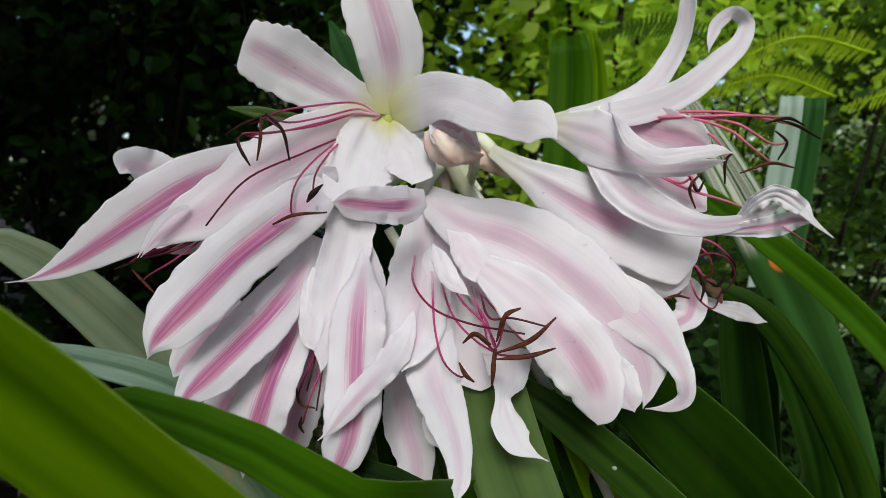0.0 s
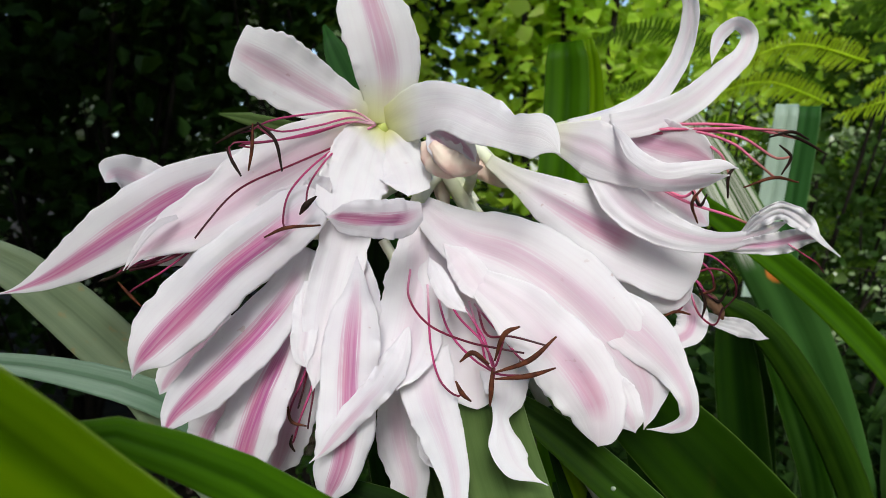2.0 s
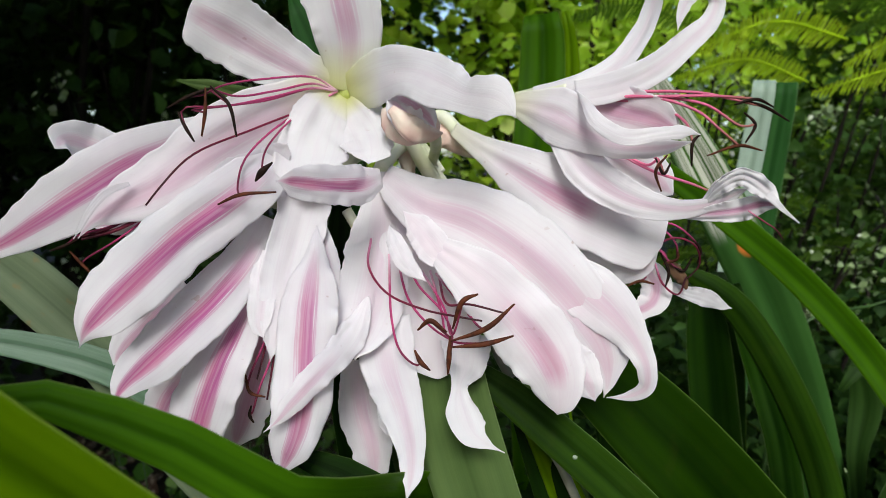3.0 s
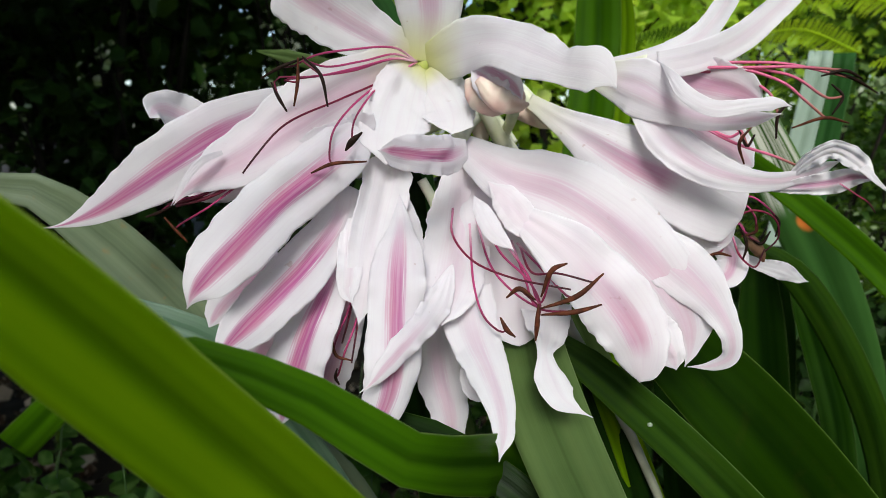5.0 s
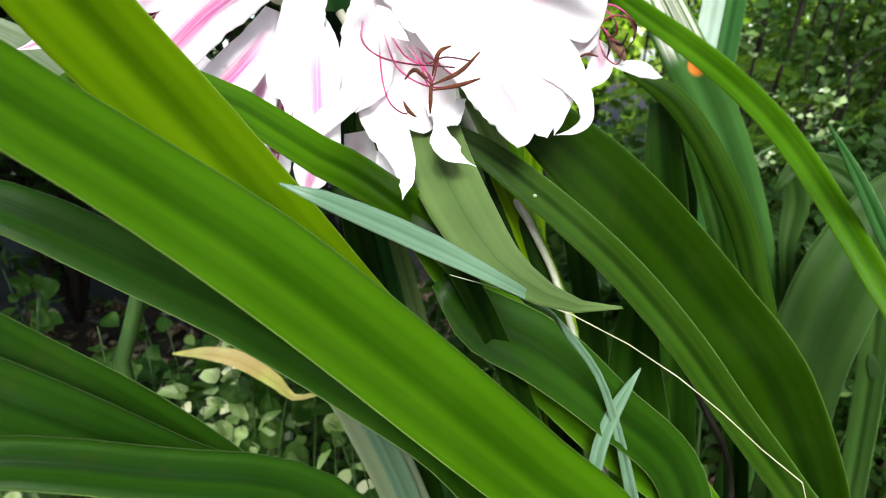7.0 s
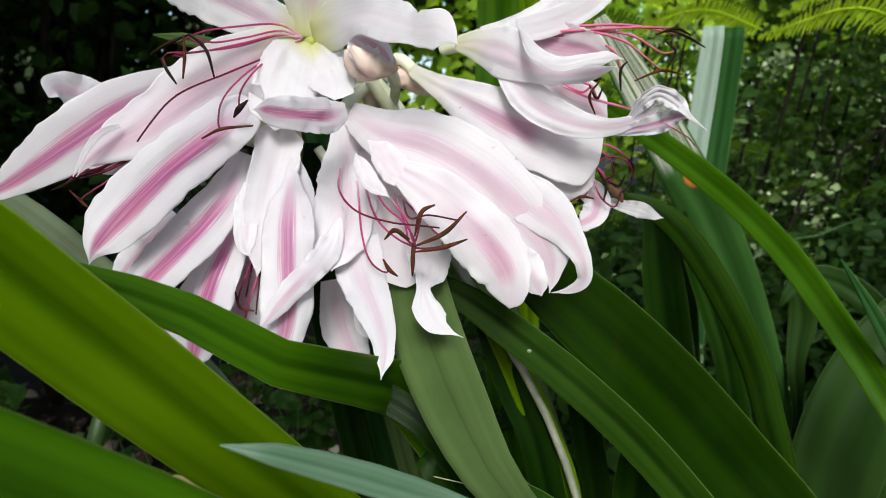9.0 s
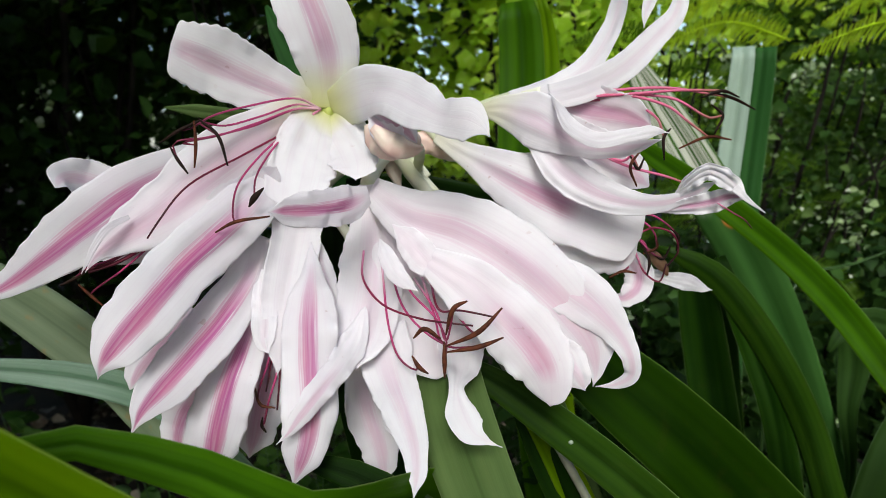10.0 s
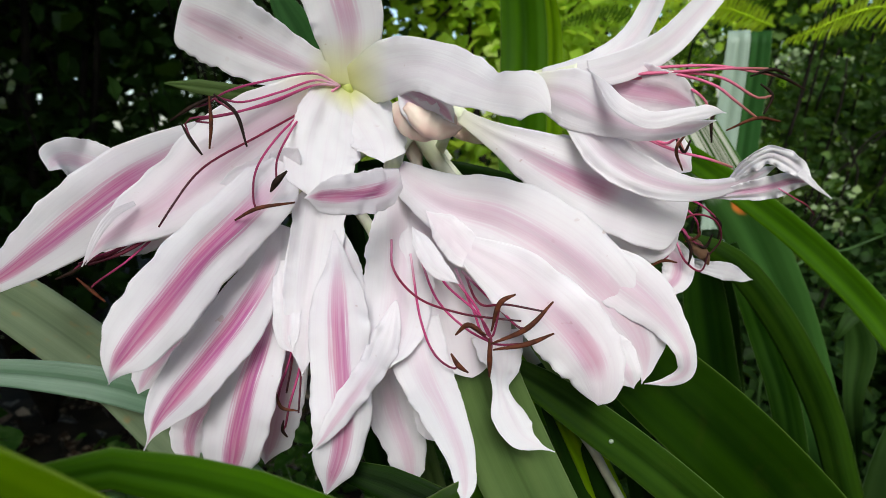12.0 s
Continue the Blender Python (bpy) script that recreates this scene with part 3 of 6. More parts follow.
def lit_sprig(base, spread, count, size, rng_seed, material=None):
    """A few leaves in the dark thicket, coloured pale as glints of light."""
    rng = np.random.default_rng(rng_seed)
    ob = thing("leafy_twig", "twig in the thicket with a few leaves coloured pale as specks of light", "twig", "twigs")
    base = np.array(base, float)
    tip = base + rng.normal(size=3) * spread * (0.8, 0.4, 0.8)
    part("stem", pipe("stem", [(*(base - (0, -0.1, 0.25)), 0.005), (*base, 0.004), (*tip, 0.0015)], 5, 10), M_bark, ob)
    f = rng.random((count, 1))
    centres = base * (1 - f) + tip * f + rng.normal(size=(count, 3)) * spread * 0.35
    tagged(part("foliage", leaf_cloud("foliage", centres, size, rng), material or M_fern, ob), kind="stuff")
    return ob


for k, (x, y, z) in enumerate(((-0.95, 1.25, 0.86), (-0.62, 1.2, 0.88), (-0.3, 1.25, 0.92), (-0.44, 1.3, 0.82), (-0.16, 1.45, 1.02), (-0.2, 1.4, 0.86), (-1.1, 1.5, 1.0))):
    lit_sprig((x, y, z), 0.06, 22, 0.012, 300 + k, M_glint)


def weed(base, height, count, size, rng_seed, material=None):
    rng = np.random.default_rng(rng_seed)
    ob = thing("weed", "small broad-leaved weed growing under the lilies", "weed", "weeds")
    base = np.array(base, float)
    tips = []
    for k in range(3):
        top = base + rng.normal(size=3) * (0.05, 0.05, 0) + (0, 0, height * rng.uniform(0.6, 1.0))
        mid = (base + top) / 2 + rng.normal(size=3) * 0.015
        part("stem", pipe("stem", [(*base, 0.003), (*mid, 0.002), (*top, 0.001)], 6, 10), M_stem, ob)
        for f in np.linspace(0.25, 1, 9):
            tips.append(base * (1 - f) ** 2 + 2 * f * (1 - f) * mid + f * f * top)
    tips = np.array(tips)
    centres = tips[rng.integers(0, len(tips), count)] + rng.normal(size=(count, 3)) * 0.008
    tagged(part("foliage", broad_leaves("foliage", centres, size, rng), material or M_weed, ob), kind="stuff")
    return ob


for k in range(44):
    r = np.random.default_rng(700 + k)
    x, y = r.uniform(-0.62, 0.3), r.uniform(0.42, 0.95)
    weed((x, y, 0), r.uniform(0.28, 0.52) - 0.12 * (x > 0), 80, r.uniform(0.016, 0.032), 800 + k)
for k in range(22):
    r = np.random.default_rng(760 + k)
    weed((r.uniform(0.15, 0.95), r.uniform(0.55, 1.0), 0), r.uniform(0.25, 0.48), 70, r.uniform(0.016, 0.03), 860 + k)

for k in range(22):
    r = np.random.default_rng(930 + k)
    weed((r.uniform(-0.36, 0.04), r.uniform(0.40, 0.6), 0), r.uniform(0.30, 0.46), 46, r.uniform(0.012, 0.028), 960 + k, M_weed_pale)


def litter():
    rng = np.random.default_rng(5)
    n = 1500
    centres = np.stack([rng.uniform(-1.2, 1.2, n), rng.uniform(0.2, 1.9, n), rng.uniform(0.0, 0.03, n)], 1)
    data = leaf_cloud("leaf_litter", centres, 0.045, rng, lean=0.15)
    data.materials.append(M_litter)
    return tagged(new("leaf_litter", data), "dry brown fallen leaves on the soil", "leaf litter", kind="stuff")


litter()


def fern(base, tip, width, rng_seed, pairs=44, shaded=False):
    """A feathery frond: an arched rib with two combs of narrow pointed leaflets."""
    rng = np.random.default_rng(rng_seed)
    ob = thing("fern_frond", "feathery frond in the undergrowth, shade put into its mid-green" if shaded else "arching feathery frond, light put into its yellow-green", "fern", "fern fronds")
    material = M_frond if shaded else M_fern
    base, tip = np.array(base, float), np.array(tip, float)
    mid = (base + tip) / 2 + (0, 0, 0.12 * np.linalg.norm(tip - base))
    rows = [(*base, 0.004), (*mid, 0.003), (*tip, 0.001)]
    part("rib", pipe("rib", rows, 6, 20), material, ob)
    q, length = spline(rows, pairs)
    tangent = unit(np.gradient(q[:, :3], axis=0))
    side = unit(np.cross(tangent, (0.0, 0.75, 0.65)))
    half = 0.42 * length / pairs
    points, faces = [], []
    for k in range(2, pairs):
        reach = width * math.sin(math.pi * (0.2 + 0.8 * k / pairs)) ** 0.6 * rng.uniform(0.85, 1.1)
        for s in (-1, 1):
            way = unit(side[k] * s + tangent[k] * 0.35 + rng.normal(size=3) * 0.08)
            p, o = q[k, :3], len(points)
            droop = np.array([0, -0.1, -0.18]) * reach
            points += [p - tangent[k] * half, p + tangent[k] * half, p + way * reach * 0.6 + tangent[k] * half * 0.8 + droop * 0.3, p + way * reach * 0.6 - tangent[k] * half * 0.8 + droop * 0.3, p + way * reach + droop]
            faces += [(o, o + 1, o + 2, o + 3), (o + 3, o + 2, o + 4)]
    data = bpy.data.meshes.new("leaflet_spray")
    data.from_pydata([list(p) for p in points], [], faces)
    tagged(part("leaflet_spray", data, material, ob), kind="stuff")
    return ob

# ---- the lily ----

# open star-shaped flower
star = flower('wide open white lily flower with pale pink midribs and yellow-green throat')
petal(star, [(-0.0227, 0.282, 0.7396, 0.014, 0), (-0.0344, 0.275, 0.7443, 0.0181, 0), (-0.0472, 0.268, 0.7504, 0.0236, 0), (-0.0591, 0.262, 0.7571, 0.0267, 0), (-0.0676, 0.259, 0.7615, 0.0241, 0), (-0.071, 0.2585, 0.7632, 0.0216, 0), (-0.0729, 0.2585, 0.7641, 0.0182, 0)], tip=0.012, stripe=0.34, throat=0.75, cup=0.08, ruffle=0.02)
petal(star, [(-0.0192, 0.282, 0.7382, 0.0159, 0), (-0.0178, 0.279, 0.7472, 0.0199, 0), (-0.0169, 0.275, 0.7569, 0.0261, 0), (-0.0191, 0.271, 0.7696, 0.0283, 0), (-0.0228, 0.27, 0.7826, 0.0262, 0), (-0.0264, 0.272, 0.7952, 0.0204, 0), (-0.0298, 0.276, 0.8075, 0.0103, 0), (-0.0314, 0.279, 0.8141, 0.0014, 0)], stripe=0.5, throat=0.75, cup=0.08, ruffle=0.02)
petal(star, [(-0.018, 0.282, 0.7374, 0.0149, 0), (-0.0055, 0.262, 0.7409, 0.0208, 16), (0.0067, 0.24, 0.7402, 0.0184, 30), (0.0168, 0.218, 0.7337, 0.0166, 30), (0.0235, 0.205, 0.729, 0.0114, 22), (0.0272, 0.2005, 0.728, 0.0113, 14), (0.0314, 0.197, 0.7269, 0.012, 10), (0.035, 0.1955, 0.7244, 0.0081, 8), (0.037, 0.195, 0.7217, 0.0012, 0)], stripe=0.04, throat=0.75, cup=-0.16, ruffle=0.04, tip=0.06)
petal(star, [(-0.0189, 0.2815, 0.7345, 0.0131, 0), (-0.0136, 0.272, 0.7261, 0.0201, 0), (-0.0096, 0.263, 0.7192, 0.0211, 0), (-0.0081, 0.258, 0.7141, 0.0179, 0), (-0.0082, 0.255, 0.7107, 0.0111, 0), (-0.0085, 0.2535, 0.7089, 0.002, 0)], stripe=0.0, throat=0.75, cup=0.1, ruffle=0.04)
petal(star, [(-0.0225, 0.282, 0.7373, 0.0164, 0), (-0.026, 0.27, 0.7283, 0.022, 0), (-0.0288, 0.261, 0.7181, 0.0258, 0), (-0.0305, 0.254, 0.7085, 0.0248, 0), (-0.032, 0.25, 0.7016, 0.0186, 0), (-0.0329, 0.25, 0.6978, 0.0064, 0)], stripe=0.0, throat=0.75, cup=0.1, ruffle=0.04)
petal(star, [(-0.0229, 0.284, 0.7368, 0.0193, 0), (-0.0362, 0.273, 0.7309, 0.0221, 0), (-0.052, 0.264, 0.7228, 0.0281, 0), (-0.0684, 0.257, 0.7118, 0.0281, 0), (-0.0822, 0.251, 0.702, 0.0233, 0), (-0.0946, 0.246, 0.6951, 0.0152, 0), (-0.1041, 0.243, 0.6891, 0.0063, 0), (-0.1093, 0.242, 0.683, 0.001, 0)], stripe=0.22, throat=0.5, cup=0.1, ruffle=0.03, wash=0.5)
stalk(star, 'throat', [(-0.0197, 0.2816, 0.7374, 0.0024), (-0.0197, 0.2828, 0.7374, 0.006), (-0.0197, 0.287, 0.737, 0.007)], M_throat)
stalk(star, 'flower_tube', [(-0.0201, 0.2855, 0.7372, 0.0097), (-0.0181, 0.292, 0.7355, 0.0084), (-0.0118, 0.297, 0.7294, 0.0066), (-0.0017, 0.3, 0.7232, 0.0056), (0.0068, 0.303, 0.7199, 0.0052)], M_tube)
stamen(star, [(-0.0225, 0.2805, 0.738), (-0.03, 0.272, 0.7421), (-0.0455, 0.256, 0.7396), (-0.0578, 0.244, 0.7357), (-0.064, 0.24, 0.7319)], [(-0.0599, 0.24, 0.7347), (-0.0675, 0.238, 0.7314), (-0.0747, 0.238, 0.7275)])
stamen(star, [(-0.0225, 0.2805, 0.738), (-0.0301, 0.272, 0.7383), (-0.0435, 0.256, 0.7331), (-0.056, 0.244, 0.7289), (-0.067, 0.239, 0.7271)], [(-0.0616, 0.238, 0.7345), (-0.0618, 0.237, 0.7261), (-0.0633, 0.237, 0.7181)])
stamen(star, [(-0.0225, 0.2805, 0.738), (-0.0301, 0.272, 0.7399), (-0.0426, 0.257, 0.7354), (-0.0542, 0.246, 0.7324), (-0.0609, 0.24, 0.7343)], [(-0.0605, 0.24, 0.7351), (-0.0541, 0.238, 0.7289), (-0.0516, 0.237, 0.718)])
stamen(star, [(-0.0225, 0.2805, 0.738), (-0.031, 0.272, 0.7381), (-0.0457, 0.256, 0.7319), (-0.0599, 0.243, 0.7285), (-0.0697, 0.238, 0.7272)], [(-0.0711, 0.238, 0.7262), (-0.0686, 0.237, 0.7212), (-0.0658, 0.237, 0.7163)])
stamen(star, [(-0.0225, 0.2805, 0.738), (-0.0333, 0.27, 0.7306), (-0.0496, 0.252, 0.7214), (-0.0667, 0.236, 0.7117), (-0.0749, 0.229, 0.7014), (-0.0791, 0.227, 0.6955)], None)
stamen(star, [(-0.0225, 0.2805, 0.738), (-0.0342, 0.27, 0.7302), (-0.0454, 0.252, 0.7188), (-0.0505, 0.24, 0.7095), (-0.0504, 0.231, 0.7005)], [(-0.0565, 0.229, 0.6956), (-0.0495, 0.229, 0.6987), (-0.0376, 0.231, 0.6996)])
stamen(star, [(-0.0225, 0.2805, 0.738), (-0.0351, 0.27, 0.7288), (-0.0399, 0.252, 0.7211), (-0.0433, 0.24, 0.7123)], [(-0.0457, 0.236, 0.703), (-0.0434, 0.236, 0.7062), (-0.0397, 0.236, 0.7094)], stout=1.9)

# drooping flower beyond the star
aside = flower('white lily flower with pink stripe hanging sideways, slender pointed tip')
petal(aside, [(-0.0731, 0.286, 0.7234, 0.0122, 0), (-0.0872, 0.272, 0.7155, 0.0196, 0), (-0.0996, 0.264, 0.7085, 0.0241, 0), (-0.1131, 0.2565, 0.6988, 0.0244, 0), (-0.1262, 0.25, 0.689, 0.0195, 0), (-0.1381, 0.2455, 0.6808, 0.0111, 0), (-0.1471, 0.243, 0.6765, 0.004, 0), (-0.1533, 0.242, 0.6748, 0.0013, 0), (-0.1598, 0.241, 0.6742, 0.0006, 0)], stripe=0.95, cup=-0.12, ruffle=0.02)
petal(aside, [(-0.0994, 0.272, 0.709, 0.0116, 0), (-0.1085, 0.268, 0.713, 0.0151, 0), (-0.1143, 0.264, 0.7162, 0.0158, 0), (-0.1172, 0.259, 0.7179, 0.0146, 0), (-0.1188, 0.254, 0.7171, 0.0108, 0), (-0.1197, 0.251, 0.7143, 0.0056, 0)], stripe=0.3, cup=0.2, ruffle=0.05)
petal(aside, [(-0.0713, 0.275, 0.7052, 0.0118, 0), (-0.0839, 0.262, 0.6955, 0.0158, 0), (-0.0977, 0.256, 0.6894, 0.0143, 0), (-0.1102, 0.254, 0.6864, 0.0066, 0)], stripe=0.6, cup=0.1, ruffle=0.03, wash=0.6)
stalk(aside, 'flower_tube', [(-0.0708, 0.274, 0.7111, 0.0117), (-0.0526, 0.29, 0.7146, 0.0084), (-0.0238, 0.302, 0.7171, 0.0062), (0.006, 0.304, 0.7205, 0.0047)], M_tube)
stamen(aside, [(-0.0789, 0.258, 0.699), (-0.0895, 0.25, 0.6915), (-0.1014, 0.247, 0.6863), (-0.1104, 0.246, 0.6839)], [(-0.1113, 0.246, 0.6823), (-0.1162, 0.246, 0.6799), (-0.1214, 0.246, 0.6781)])
stamen(aside, [(-0.0791, 0.258, 0.6979), (-0.0887, 0.25, 0.6904), (-0.0996, 0.247, 0.6849), (-0.1101, 0.246, 0.6822)], None, width=0.0013)
stamen(aside, [(-0.0789, 0.258, 0.6968), (-0.0887, 0.252, 0.6896), (-0.0991, 0.249, 0.6816), (-0.1113, 0.248, 0.6739)], [(-0.1151, 0.247, 0.6778), (-0.111, 0.247, 0.673), (-0.1071, 0.247, 0.6687)])
stamen(aside, [(-0.0789, 0.258, 0.6994), (-0.0894, 0.25, 0.6924), (-0.1034, 0.2465, 0.685), (-0.1132, 0.246, 0.6828)], None, width=0.0013)
petal(aside, [(-0.0914, 0.244, 0.702, 0.0017, 0), (-0.0963, 0.238, 0.6994, 0.0027, 0), (-0.1015, 0.236, 0.6933, 0.0022, 0), (-0.1053, 0.236, 0.6872, 0.0014, 0), (-0.1077, 0.236, 0.6835, 0.0004, 0)], stripe=0.0, cup=0.3, ruffle=0.05)
stamen(aside, [(-0.079, 0.258, 0.6985), (-0.0888, 0.251, 0.6909), (-0.0979, 0.248, 0.6858), (-0.108, 0.247, 0.6832)], None, width=0.0014)

# left hanging flower
droop = flower('drooping white lily flower with broad deep pink stripes')
petal(droop, [(-0.0416, 0.262, 0.7126, 0.0084, 0), (-0.0464, 0.245, 0.704, 0.0196, 0), (-0.0552, 0.232, 0.6953, 0.0215, 0), (-0.065, 0.222, 0.6869, 0.0213, 0), (-0.0741, 0.21, 0.6764, 0.0204, 0), (-0.0833, 0.203, 0.666, 0.0169, 0), (-0.088, 0.2015, 0.6601, 0.0103, 0), (-0.091, 0.203, 0.6549, 0.001, 0)], stripe=1.0, cup=-0.14, ruffle=0.03, start=0.12)
petal(droop, [(-0.0481, 0.262, 0.6887, 0.0081, 0), (-0.0509, 0.246, 0.6762, 0.016, 0), (-0.0592, 0.232, 0.6638, 0.0193, 0), (-0.0684, 0.221, 0.6541, 0.0191, 0), (-0.0769, 0.212, 0.6457, 0.0149, 0), (-0.0804, 0.206, 0.6415, 0.0084, 0), (-0.0828, 0.204, 0.6369, 0.002, 0), (-0.0851, 0.204, 0.6329, 0.0005, 0)], stripe=1.0, cup=-0.1, ruffle=0.04, start=0.12)
petal(droop, [(-0.0509, 0.255, 0.6666, 0.0094, 0), (-0.0545, 0.24, 0.6521, 0.0158, 0), (-0.0594, 0.231, 0.6397, 0.0198, 0), (-0.0638, 0.226, 0.6262, 0.0207, 0), (-0.0669, 0.2245, 0.6147, 0.0158, 0), (-0.0687, 0.2245, 0.6078, 0.0057, 0), (-0.0696, 0.225, 0.605, 0.0009, 0)], stripe=1.0, cup=-0.1, ruffle=0.05)
petal(droop, [(-0.0448, 0.262, 0.6665, 0.0097, 0), (-0.0507, 0.258, 0.64, 0.0184, 0), (-0.0556, 0.255, 0.6211, 0.0192, 0), (-0.06, 0.254, 0.6063, 0.015, 0), (-0.0624, 0.254, 0.5987, 0.0034, 0)], stripe=0.5, cup=0.15, ruffle=0.04, wash=0.5)
petal(droop, [(-0.0733, 0.245, 0.6655, 0.0128, 0), (-0.0841, 0.238, 0.6543, 0.0146, 0), (-0.0912, 0.234, 0.647, 0.0107, 0), (-0.0953, 0.232, 0.6402, 0.0041, 0)], stripe=0.5, cup=0.1, ruffle=0.12)
petal(droop, [(-0.0462, 0.25, 0.6775, 0.0065, 0), (-0.0448, 0.236, 0.6628, 0.0095, 0), (-0.0451, 0.232, 0.6533, 0.0065, 0), (-0.0434, 0.231, 0.6494, 0.0016, 0)], stripe=0.1, cup=0.25, ruffle=0.05)
petal(droop, [(-0.0395, 0.268, 0.7063, 0.0092, 0), (-0.0475, 0.262, 0.7087, 0.0123, 0), (-0.0608, 0.252, 0.7067, 0.0065, 0), (-0.0646, 0.25, 0.7062, 0.0017, 0)], stripe=0.0, cup=0.1, ruffle=0.05, root=0.35)
petal(droop, [(-0.0476, 0.262, 0.7076, 0.0135, 0), (-0.0405, 0.254, 0.713, 0.0098, 0), (-0.0372, 0.25, 0.7162, 0.0017, 0)], stripe=0.0, cup=0.2, ruffle=0.02, root=0.35)
petal(droop, [(-0.0761, 0.25, 0.6324, 0.0133, 0), (-0.0836, 0.245, 0.6215, 0.0153, 0), (-0.0853, 0.242, 0.6139, 0.0097, 0), (-0.0839, 0.242, 0.6067, 0.0022, 0)], stripe=0.7, cup=0.1, ruffle=0.08, wash=0.4)
stalk(droop, 'flower_tube', [(-0.0481, 0.272, 0.6935, 0.008159999999999999), (-0.0419, 0.268, 0.7051, 0.0101), (-0.0303, 0.29, 0.7124, 0.007), (-0.0083, 0.303, 0.7169, 0.0057), (0.0063, 0.304, 0.7199, 0.0047)], M_tube)
stamen(droop, [(-0.0427, 0.25, 0.6598), (-0.0435, 0.244, 0.6414), (-0.0483, 0.24, 0.6274), (-0.0509, 0.239, 0.619)], [(-0.0508, 0.239, 0.6223), (-0.0515, 0.239, 0.6186), (-0.0501, 0.239, 0.6159)])
stamen(droop, [(-0.0437, 0.25, 0.6576), (-0.0467, 0.243, 0.6439), (-0.0508, 0.24, 0.634), (-0.0518, 0.239, 0.6295)], [(-0.0525, 0.239, 0.6343), (-0.0508, 0.238, 0.6277), (-0.0454, 0.238, 0.6259)])
stamen(droop, [(-0.0424, 0.25, 0.6576), (-0.0434, 0.246, 0.6408), (-0.0458, 0.242, 0.6233)], None)
stamen(droop, [(-0.0441, 0.25, 0.6598), (-0.0462, 0.245, 0.6434), (-0.0494, 0.243, 0.6308)], None)

# closed-up narrow flower in the middle
narrow = flower('half-closed white lily flower, folded narrow petals with pink streaks')
petal(narrow, [(-0.0321, 0.264, 0.7014, 0.0205, 0), (-0.0336, 0.256, 0.6906, 0.0199, 0), (-0.036, 0.247, 0.6785, 0.0185, 0), (-0.0379, 0.2395, 0.6672, 0.0161, 0), (-0.0392, 0.234, 0.6561, 0.0115, 0), (-0.0404, 0.2315, 0.6469, 0.0065, 0), (-0.0414, 0.23, 0.6415, 0.0015, 0)], stripe=0.05, cup=0.9, ruffle=0.12, root=0.12)
petal(narrow, [(-0.028, 0.2535, 0.6861, 0.0054, 0), (-0.0268, 0.2405, 0.677, 0.0122, 0), (-0.027, 0.2275, 0.6639, 0.019, 0), (-0.0273, 0.22, 0.6506, 0.0203, 0), (-0.0276, 0.215, 0.6373, 0.0196, 0), (-0.0292, 0.21, 0.6245, 0.0167, 0), (-0.0327, 0.208, 0.6154, 0.0112, 0), (-0.0353, 0.2075, 0.6097, 0.0014, 0)], stripe=0.85, start=0.12, cup=-0.5, ruffle=0.1, root=0.3)
petal(narrow, [(-0.008, 0.239, 0.6623, 0.0099, 0), (-0.0118, 0.2305, 0.6529, 0.0118, 0), (-0.0171, 0.219, 0.6466, 0.0098, 0), (-0.0229, 0.2105, 0.6421, 0.0091, 0), (-0.0291, 0.2055, 0.6363, 0.0068, 0), (-0.0338, 0.2035, 0.6309, 0.0032, 0), (-0.0378, 0.203, 0.6276, 0.0007, 0)], stripe=0.35, start=0.4, cup=-0.3, ruffle=0.16, twist=8, root=0.3)
petal(narrow, [(-0.0287, 0.265, 0.6864, 0.0039, 0), (-0.0243, 0.252, 0.6754, 0.0082, 0), (-0.0213, 0.246, 0.664, 0.0073, 0), (-0.0195, 0.243, 0.6547, 0.0016, 0)], stripe=0.15, cup=0.2, ruffle=0.05)
petal(narrow, [(-0.0148, 0.262, 0.6319, 0.0121, 0), (-0.0124, 0.257, 0.6143, 0.0188, 0), (-0.0087, 0.252, 0.5993, 0.0164, 0), (-0.0072, 0.25, 0.5854, 0.0056, 0)], stripe=0.25, cup=0.1, ruffle=0.04, wash=0.3)
stalk(narrow, 'flower_tube', [(-0.0289, 0.278, 0.6911, 0.0061), (-0.0298, 0.28, 0.7003, 0.007520000000000001), (-0.0182, 0.295, 0.7118, 0.0061), (0.0047, 0.304, 0.7194, 0.0047)], M_tube)

# big funnel flower in front
funnel = flower('large funnel-shaped white lily flower, blush inside, brown anthers')
petal(funnel, [(-0.0032, 0.24, 0.704, 0.0066, 0), (-0.0089, 0.229, 0.7021, 0.0132, 0), (-0.0169, 0.214, 0.7024, 0.0123, 0), (-0.0245, 0.204, 0.7036, 0.01, 0), (-0.0287, 0.199, 0.7042, 0.0066, 0), (-0.0306, 0.198, 0.7042, 0.0019, 0)], stripe=0.9, cup=-0.16, ruffle=0.06)
petal(funnel, [(-0.0045, 0.266, 0.706, 0.0086, 0), (-0.0044, 0.26, 0.6871, 0.0196, 0), (-0.0057, 0.25, 0.6695, 0.026, 0), (-0.0089, 0.239, 0.6556, 0.0234, 0), (-0.0107, 0.231, 0.6489, 0.0161, 0), (-0.0116, 0.2265, 0.6451, 0.0064, 0), (-0.0118, 0.225, 0.6432, 0.0015, 0)], stripe=0.14, cup=0.3, ruffle=0.06, wash=0.14, tip=0.04)
